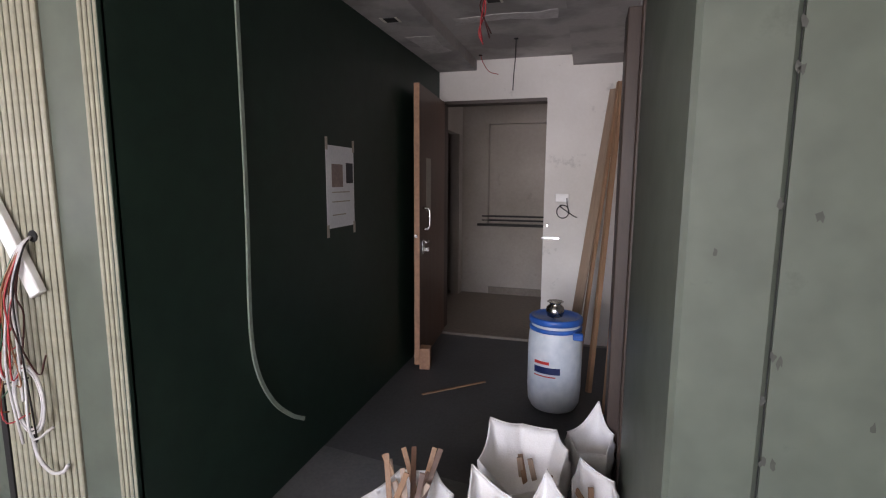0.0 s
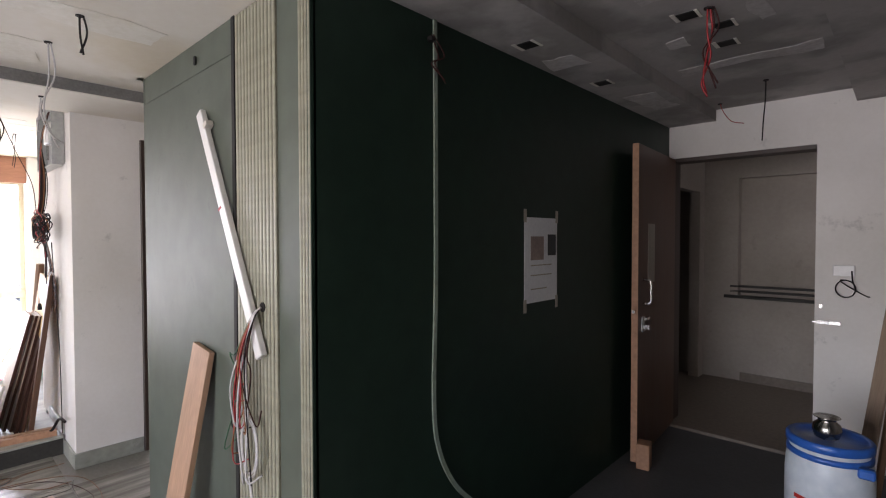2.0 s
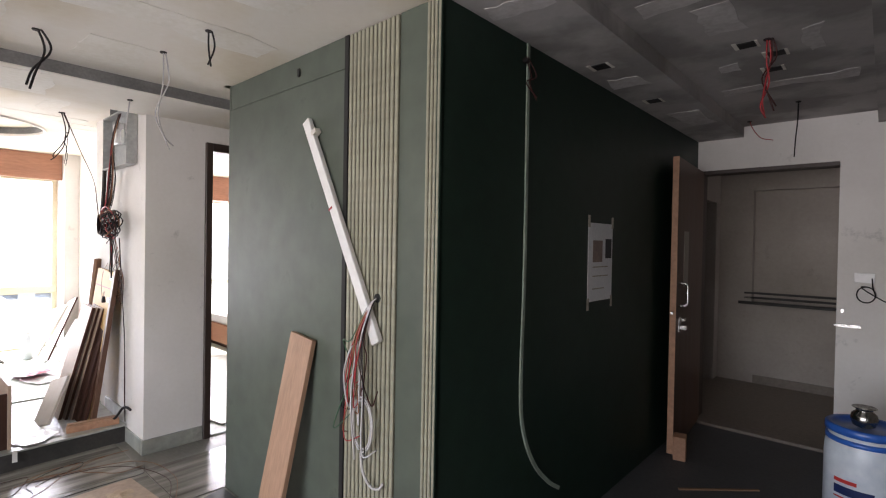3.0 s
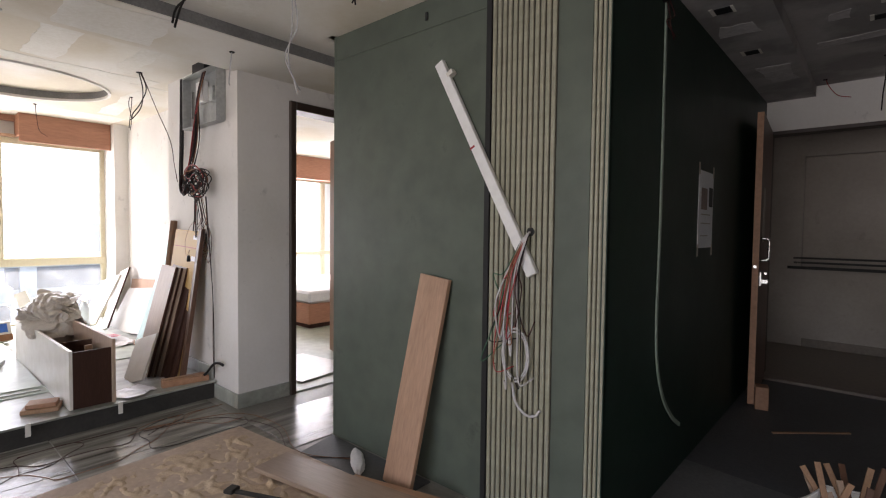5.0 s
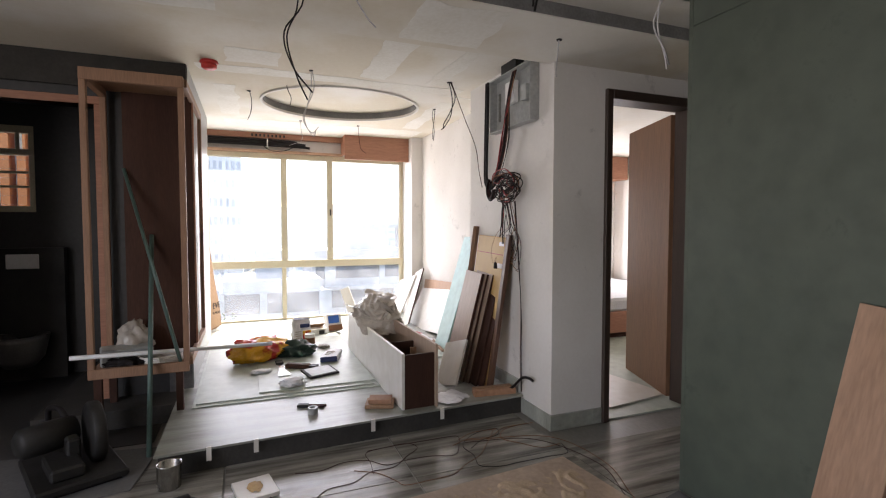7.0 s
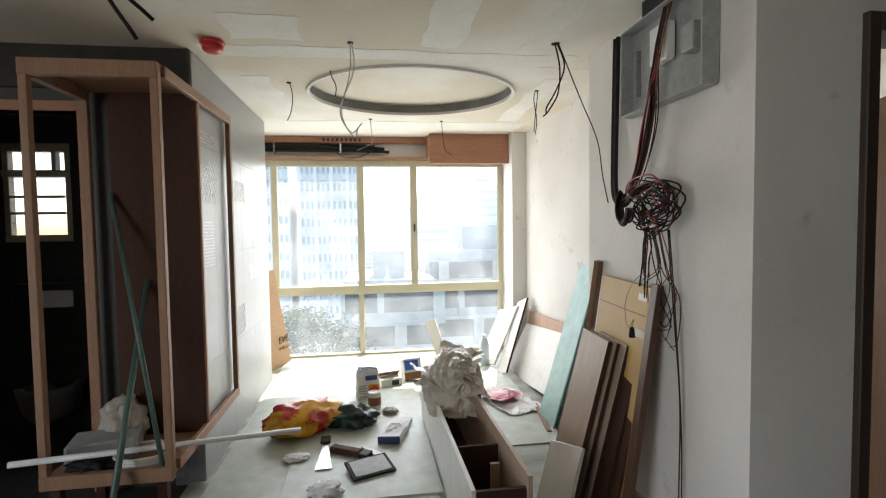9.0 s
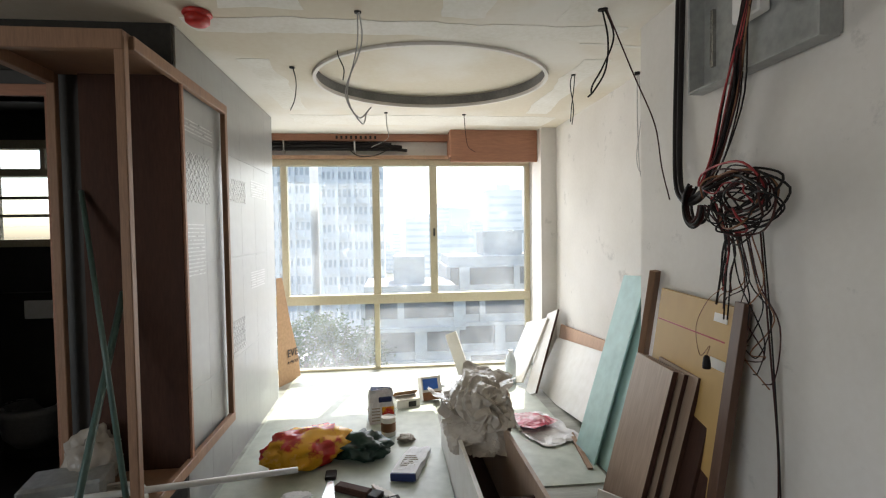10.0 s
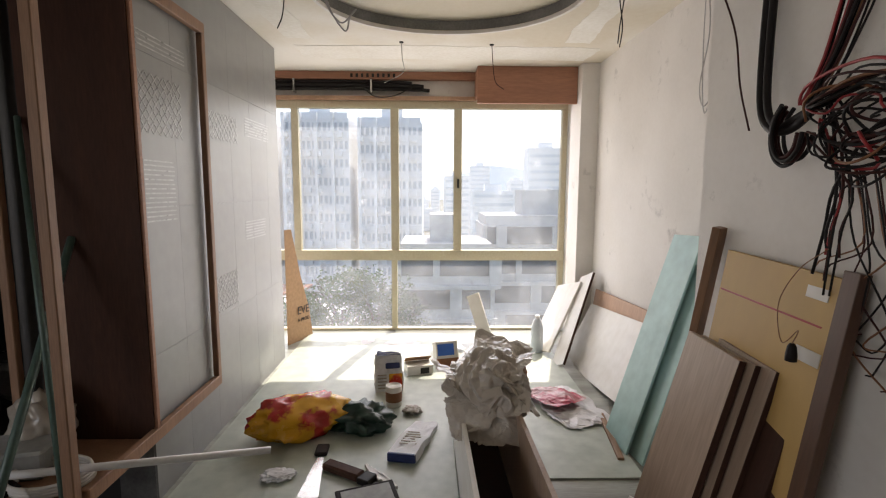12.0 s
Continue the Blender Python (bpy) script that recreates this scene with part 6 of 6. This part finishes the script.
br = thing("brush", pose(-5.02, -0.72, ZS, 0, 0, 60), "old brown paint brush on the sheets", "brush")
part("handle", box(-0.10, 0.10, -0.03, 0.03, 0.0, 0.035, 0.008), "ply_dark", br)
part("bristles", box(0.10, 0.16, -0.035, 0.035, 0.0, 0.03, 0.004), "w_black", br)
for k in range(5):
    solid("wood_peg", box(-0.06, 0.06, -0.008, 0.008, 0, 0.015, 0.002), "lam", "short pale wood peg among the litter", "wood peg", group="pegs among the litter", m=pose(-5.02 + 0.018 * k, -0.60 + 0.022 * k, ZS, 0, 0, 25 + 3 * k))
lump("paper_scrap", pose(-4.60, -0.80, ZS), 0.07, 0.08, 0.025, 14, "paper", "crumpled white paper scrap", "paper", 0.5, 5)
lump("paper_scrap", pose(-5.0, -1.0, ZS), 0.05, 0.07, 0.012, 18, "paper", "small torn paper scrap", "paper", 0.5, 5)
lump("paper_scrap", pose(-5.62, -0.44, ZS), 0.05, 0.05, 0.02, 19, "tape", "small crumpled brown scrap", "paper", 0.5, 5)
sp = thing("pliers", pose(-4.20, -0.75, PZ, 0, 0, 70), "small dark pliers on the platform", "pliers")
part("jaw", box(-0.05, 0.02, -0.02, 0.02, 0, 0.02, 0.005), "dk_metal", sp)
part("grip", box(0.02, 0.13, 0.005, 0.018, 0, 0.014, 0.004), "w_brown", sp)
part("grip", box(0.02, 0.12, -0.018, -0.005, 0, 0.014, 0.004), "w_brown", sp)
solid("tape_roll", lathe(bmesh.new(), [(0.018, 0), (0.03, 0), (0.03, 0.04), (0.018, 0.04), (0.018, 0.0)], 20), "grey_box", "small roll of grey tape on the platform", "tape roll", m=pose(-4.07, -0.72, PZ))
for k, (y, z) in enumerate(((-1.28, 0), (-1.05, 0), (-0.40, 0), (0.05, 0))):
    solid("tape_piece", box(-0.002, 0.004, -0.012, 0.012, -0.07, 0.002), "lam", "strip of pale tape on the platform edge", "tape", group="tape on the platform edge", m=pose(-3.774 - 0.0526 * (y + 1.53), y, PZ + 0.003, 0, 0, 3))
bt = thing("water_bottle", pose(-6.72, 0.50, PZ), "clear plastic water bottle by the window", "bottle")
part("body", lathe(bmesh.new(), [(0.04, 0), (0.048, 0.01), (0.048, 0.20), (0.03, 0.26), (0.018, 0.28)], 20), "drum", bt, "", True)
part("cap", lathe(bmesh.new(), [(0.02, 0.28), (0.02, 0.30), (0.015, 0.302)], 16), "white", bt)

# lettered carton by the window
ev = thing("carton_sheet", axes((-7.06, -1.44, PZ), (-0.91, 0.41, 0), (-0.41, -0.91, 0.0)), "brown printed carton sheet standing by the window", "carton")
part("sheet", quad_prism(bmesh.new(), [(-0.16, 0.0), (0.16, 0.0), (0.12, 0.25), (0.02, 0.55), (-0.08, 0.95), (-0.16, 0.95)], -0.004, 0.0), "carton", ev).matrix_local = pose(0, 0, 0, 90, 0, 0)
for txt, size, zz in (("EVE", 0.095, 0.23), ("A PROD", 0.042, 0.165)):
    cu = bpy.data.curves.new("lettering", "FONT")
    cu.body, cu.size, cu.extrude = txt, size, 0.001
    ob = new("lettering", cu)
    dg = bpy.context.evaluated_depsgraph_get()
    me = bpy.data.meshes.new_from_object(ob.evaluated_get(dg))
    bpy.data.objects.remove(ob)
    me.materials.clear()
    me.materials.append(M["black"])
    o2 = part("lettering", me, "black", ev, "black printed letters")
    o2.matrix_local = pose(-0.04, -0.006, zz, 90, 0, 0)

# debris by the sage panel
lump("plaster_scrap", pose(-2.36, 0.72, 0.002, 0, 0, -35), 0.14, 0.035, 0.015, 31, "paper", "broken pale plaster piece by the green wall", "debris", 0.25, 4)
solid("floor_sheet", quad_prism(bmesh.new(), [(-2.75, 0.84), (-2.68, 0.55), (-1.95, 0.62), (-1.95, 0.84)], 0.0, 0.005), "dark_floor", "dark protective sheet along the green wall", "sheet")

# ---- outdoors ----
GZ = -32.0
bm = bmesh.new()
bmesh.ops.create_grid(bm, x_segments=2, y_segments=2, size=4000)
struct("ground", bm, "land", "distant city ground far below", "ground").location = (0, 0, GZ)


def tower(x, y, w, d, top, floors, cols, label, material="tower", base=GZ, name="tower_block"):
    t = thing(name, pose(x, y, base), label, "building", "buildings outside")
    h = top - base
    part("wall", box(-d / 2, d / 2, -w / 2, w / 2, 0, h), material, t)
    part("roof", box(-d / 2 + 0.3, d / 2 - 0.3, -w / 2 + 0.3, w / 2 - 0.3, h, h + 1.0), material, t)
    part("stair_head", box(-d / 4, d / 4, -w / 6, w / 6, h + 1, h + 3.6), material, t)
    fh, cw = 3.1, w / cols
    lo = max(0, int((h - 42) / fh))
    win = to_mesh("window", box(0, 0.06, 0, cw * 0.62, 0, 1.35), "pane_near" if material == "concrete" else "pane_far")
    bal = to_mesh("balcony", box(0, 0.9, 0, cw * 0.8, 0, 0.9), material)
    n = 0
    if material == "concrete":
        slab = to_mesh("slab_edge", box(0, 0.55, -w / 2 - 0.2, w / 2 + 0.2, 0, 0.35), material)
        # flat dark slab paints the shade inside each open storey
        gap = to_mesh("open_storey", box(0, 0.08, -w / 2 + 0.4, w / 2 - 0.4, 0, 1.8), "pane_near")
        for f in range(lo, int(h / fh)):
            z = h - (int(h / fh) - f) * fh
            part("slab_edge", slab, material, t).location = (d / 2, 0, z)
            part("open_storey", gap, material, t).location = (d / 2, 0, z + 1.15)
            for c in range(cols + 1):
                if (c + f) % 3 == 0:
                    part("pier", box(0, 0.35, -0.3 - 0.25 * (c % 2), 0.3 + 0.25 * (c % 2), 0, fh), material, t).location = (d / 2, -w / 2 + c * cw, z)
        return t
    for c in range(0, cols, 3):
        part("rib", box(0, 1.2, -0.25, 0.25, 0, h + 0.8), material, t).location = (d / 2, -w / 2 + (c + 0.1) * cw, 0)
    for f in range(lo, int(h / fh)):
        for c in range(cols):
            if n >= 170:
                break
            n += 1
            part("window", win, "pane_far", t).location = (d / 2, -w / 2 + (c + 0.25) * cw, h - (int(h / fh) - f) * fh + 1.0)
            if c % 2 == 0:
                part("balcony", bal, material, t).location = (d / 2, -w / 2 + (c + 0.1) * cw, h - (int(h / fh) - f) * fh - 0.2)
    return t


# towers and far blocks get their haze from pale wall and pane colours
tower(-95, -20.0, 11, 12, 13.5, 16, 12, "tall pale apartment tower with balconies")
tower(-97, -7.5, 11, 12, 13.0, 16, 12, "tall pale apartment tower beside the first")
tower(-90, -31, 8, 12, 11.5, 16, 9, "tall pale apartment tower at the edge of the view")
tower(-58, 11.5, 13, 9, -2.2, 9, 7, "grey unfinished concrete block with a flat roof", "concrete", name="apartment_block")
tower(-52, 1.0, 9, 9, -4.5, 8, 5, "grey concrete block with balconies", "concrete", name="apartment_block")
rf = thing("roof_shed", pose(-58, 14.5, -1.2), "open concrete frame on the flat roof", "roof structure")
part("slab", box(-1.6, 1.6, -1.6, 1.6, 2.4, 2.7), "concrete", rf)
for a in (-1.4, 1.4):
    for b_ in (-1.4, 1.4):
        part("post", box(a - 0.15, a + 0.15, b_ - 0.15, b_ + 0.15, 0, 2.4), "concrete", rf)
rng = random.Random(77)
for k in range(60):
    d = rng.uniform(230, 620)
    y = d * rng.uniform(-0.5, 0.36)
    h = rng.uniform(14, 44) if rng.random() < 0.85 else rng.uniform(40, 60)
    w = rng.uniform(10, 22)
    t = thing("distant_block", pose(-d, y, GZ), "far apartment block paled by painted haze", "building", "far buildings")
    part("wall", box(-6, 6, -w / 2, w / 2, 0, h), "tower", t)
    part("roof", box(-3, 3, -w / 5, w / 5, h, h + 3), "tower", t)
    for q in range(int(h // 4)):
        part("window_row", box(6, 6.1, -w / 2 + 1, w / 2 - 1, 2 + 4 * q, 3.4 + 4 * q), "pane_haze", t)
for k in range(14):
    d, y = rng.uniform(45, 80), rng.uniform(-34, -6)
    t = thing("low_house", pose(-d, y * d / 60, -15 + rng.uniform(-1, 1), 0, 0, rng.uniform(-20, 20)), "low flat-roofed house far below", "house", "low houses below")
    w = rng.uniform(4, 8)
    part("wall", box(-3, 3, -w / 2, w / 2, -17, 1.5), "concrete", t)
    part("roof", box(-3.3, 3.3, -w / 2 - 0.3, w / 2 + 0.3, 1.5, 1.8), ["tower", "ply_edge", "lam"][k % 3], t)
bm = bmesh.new()
n = 40
prev = None
for k in range(n + 1):
    y = -500 + 1700 * k / n
    h = 20 + 70 * math.exp(-((y - 230) / 170) ** 2) + 40 * math.exp(-((y - 620) / 260) ** 2) + 8 * noise.noise(Vector((y * 0.01, 0, 0)))
    cur = [bm.verts.new((-1750, y, GZ)), bm.verts.new((-1900, y, h)), bm.verts.new((-2300, y, GZ))]
    if prev:
        bm.faces.new((prev[0], cur[0], cur[1], prev[1]))
        bm.faces.new((prev[1], cur[1], cur[2], prev[2]))
    prev = cur
struct("backdrop_hill", bm, "hill", "skyline hill with haze put into its colour", "backdrop")

leaf_rng = random.Random(4)


def tree(x, y, top, spread, seed):
    r = random.Random(seed)
    t = thing("tree", pose(x, y, top - 9), "leafy green tree below the window", "tree", "trees outside")
    tr_ = bmesh.new()
    tube(tr_, [(0, 0, -14), (0.1, 0, -3), (0.2, 0.1, 2), (0.1, 0.2, 5)], 0.22, 7)
    for k in range(5):
        a = r.uniform(0, 6.28)
        tube(tr_, [(0.1, 0, 1 + k * 0.6), (spread * 0.3 * math.cos(a), spread * 0.3 * math.sin(a), 3 + k * 0.7), (spread * 0.7 * math.cos(a), spread * 0.7 * math.sin(a), 5 + k * 0.6)], 0.08, 5)
    part("trunk", tr_, "bark", t, "", True)
    verts, faces = [], []
    cl = [Vector((r.gauss(0, spread * 0.45), r.gauss(0, spread * 0.45), r.uniform(2.0, 8.0))) for _ in range(26)]
    for c in cl:
        for _ in range(110):
            p = c + Vector((r.gauss(0, 0.55), r.gauss(0, 0.55), r.gauss(0, 0.45)))
            u = Vector((r.uniform(-1, 1), r.uniform(-1, 1), r.uniform(-0.6, 0.6))).normalized() * r.uniform(0.12, 0.26)
            v = u.orthogonal().normalized() * r.uniform(0.08, 0.16)
            i = len(verts)
            verts += [p - u, p + v, p + u, p - v]
            faces.append((i, i + 1, i + 2, i + 3))
    me = bpy.data.meshes.new("crown")
    me.from_pydata([tuple(v) for v in verts], [], faces)
    me.materials.append(M["leaf"])
    part("crown", me, "leaf", t)


for k, (x, y, top, s) in enumerate(((-42, -7.6, -4.2, 3.0), (-44, -5.0, -5.0, 2.6), (-40, -9.5, -6.5, 2.8), (-45, -3.6, -7.5, 2.6), (-36, 0.5, -8.5, 2.8), (-36, 4.0, -8.2, 3.0), (-37, 7.5, -7.6, 3.0), (-48, -13, -7.5, 3.0), (-38, -5.5, -8.5, 3.0))):
    tree(x, y, top, s, 100 + k)

# ---- floor sheets, streaked, by the platform and the corridor ----
sheet_me = {}
for i in range(5):
    for j in range(6):
        x0, y0 = -3.93 + 0.6 * i, -3.0 + 0.9 * j
        if y0 > 0.6 and i > 1:
            continue
        x1 = min(x0 + 0.595, -2.765 if y0 > 0.0 else 9)
        y1 = min(y0 + 0.892, 0.85 if x0 > -3.4 and y0 < 0.85 and i > 1 else 9)
        if x0 < -3.57 and y1 > 0.655:
            y1 = 0.655
        if x1 - x0 < 0.1 or y1 - y0 < 0.1:
            continue
        key = (round(x1 - x0, 3), round(y1 - y0, 3))
        if key not in sheet_me:
            sheet_me[key] = to_mesh("tile", box(0, key[0], 0, key[1], 0, 0.004, 0.001), "tile")
        part("tile", sheet_me[key], "tile", floor_ob).location = (x0, y0, 0)

# rubble in the open sacks
rng = random.Random(41)
for sx, sy, sz in ((0.02, 1.69, 0.10), (0.0, 1.33, 0.10), (0.26, 1.56, 0.10)):
    for k in range(4):
        board("wood_offcut", (sx + rng.uniform(-0.06, 0.06), sy + rng.uniform(-0.05, 0.05), sz), (sx + rng.uniform(-0.1, 0.1), sy + rng.uniform(-0.02, 0.1), sz + rng.uniform(0.08, 0.17)), (1, 0.4, 0), 0.022, 0.008, "mauve" if k % 2 else "wood", "thin wood offcut standing in an open sack", "wood offcut", "offcuts in the sacks")
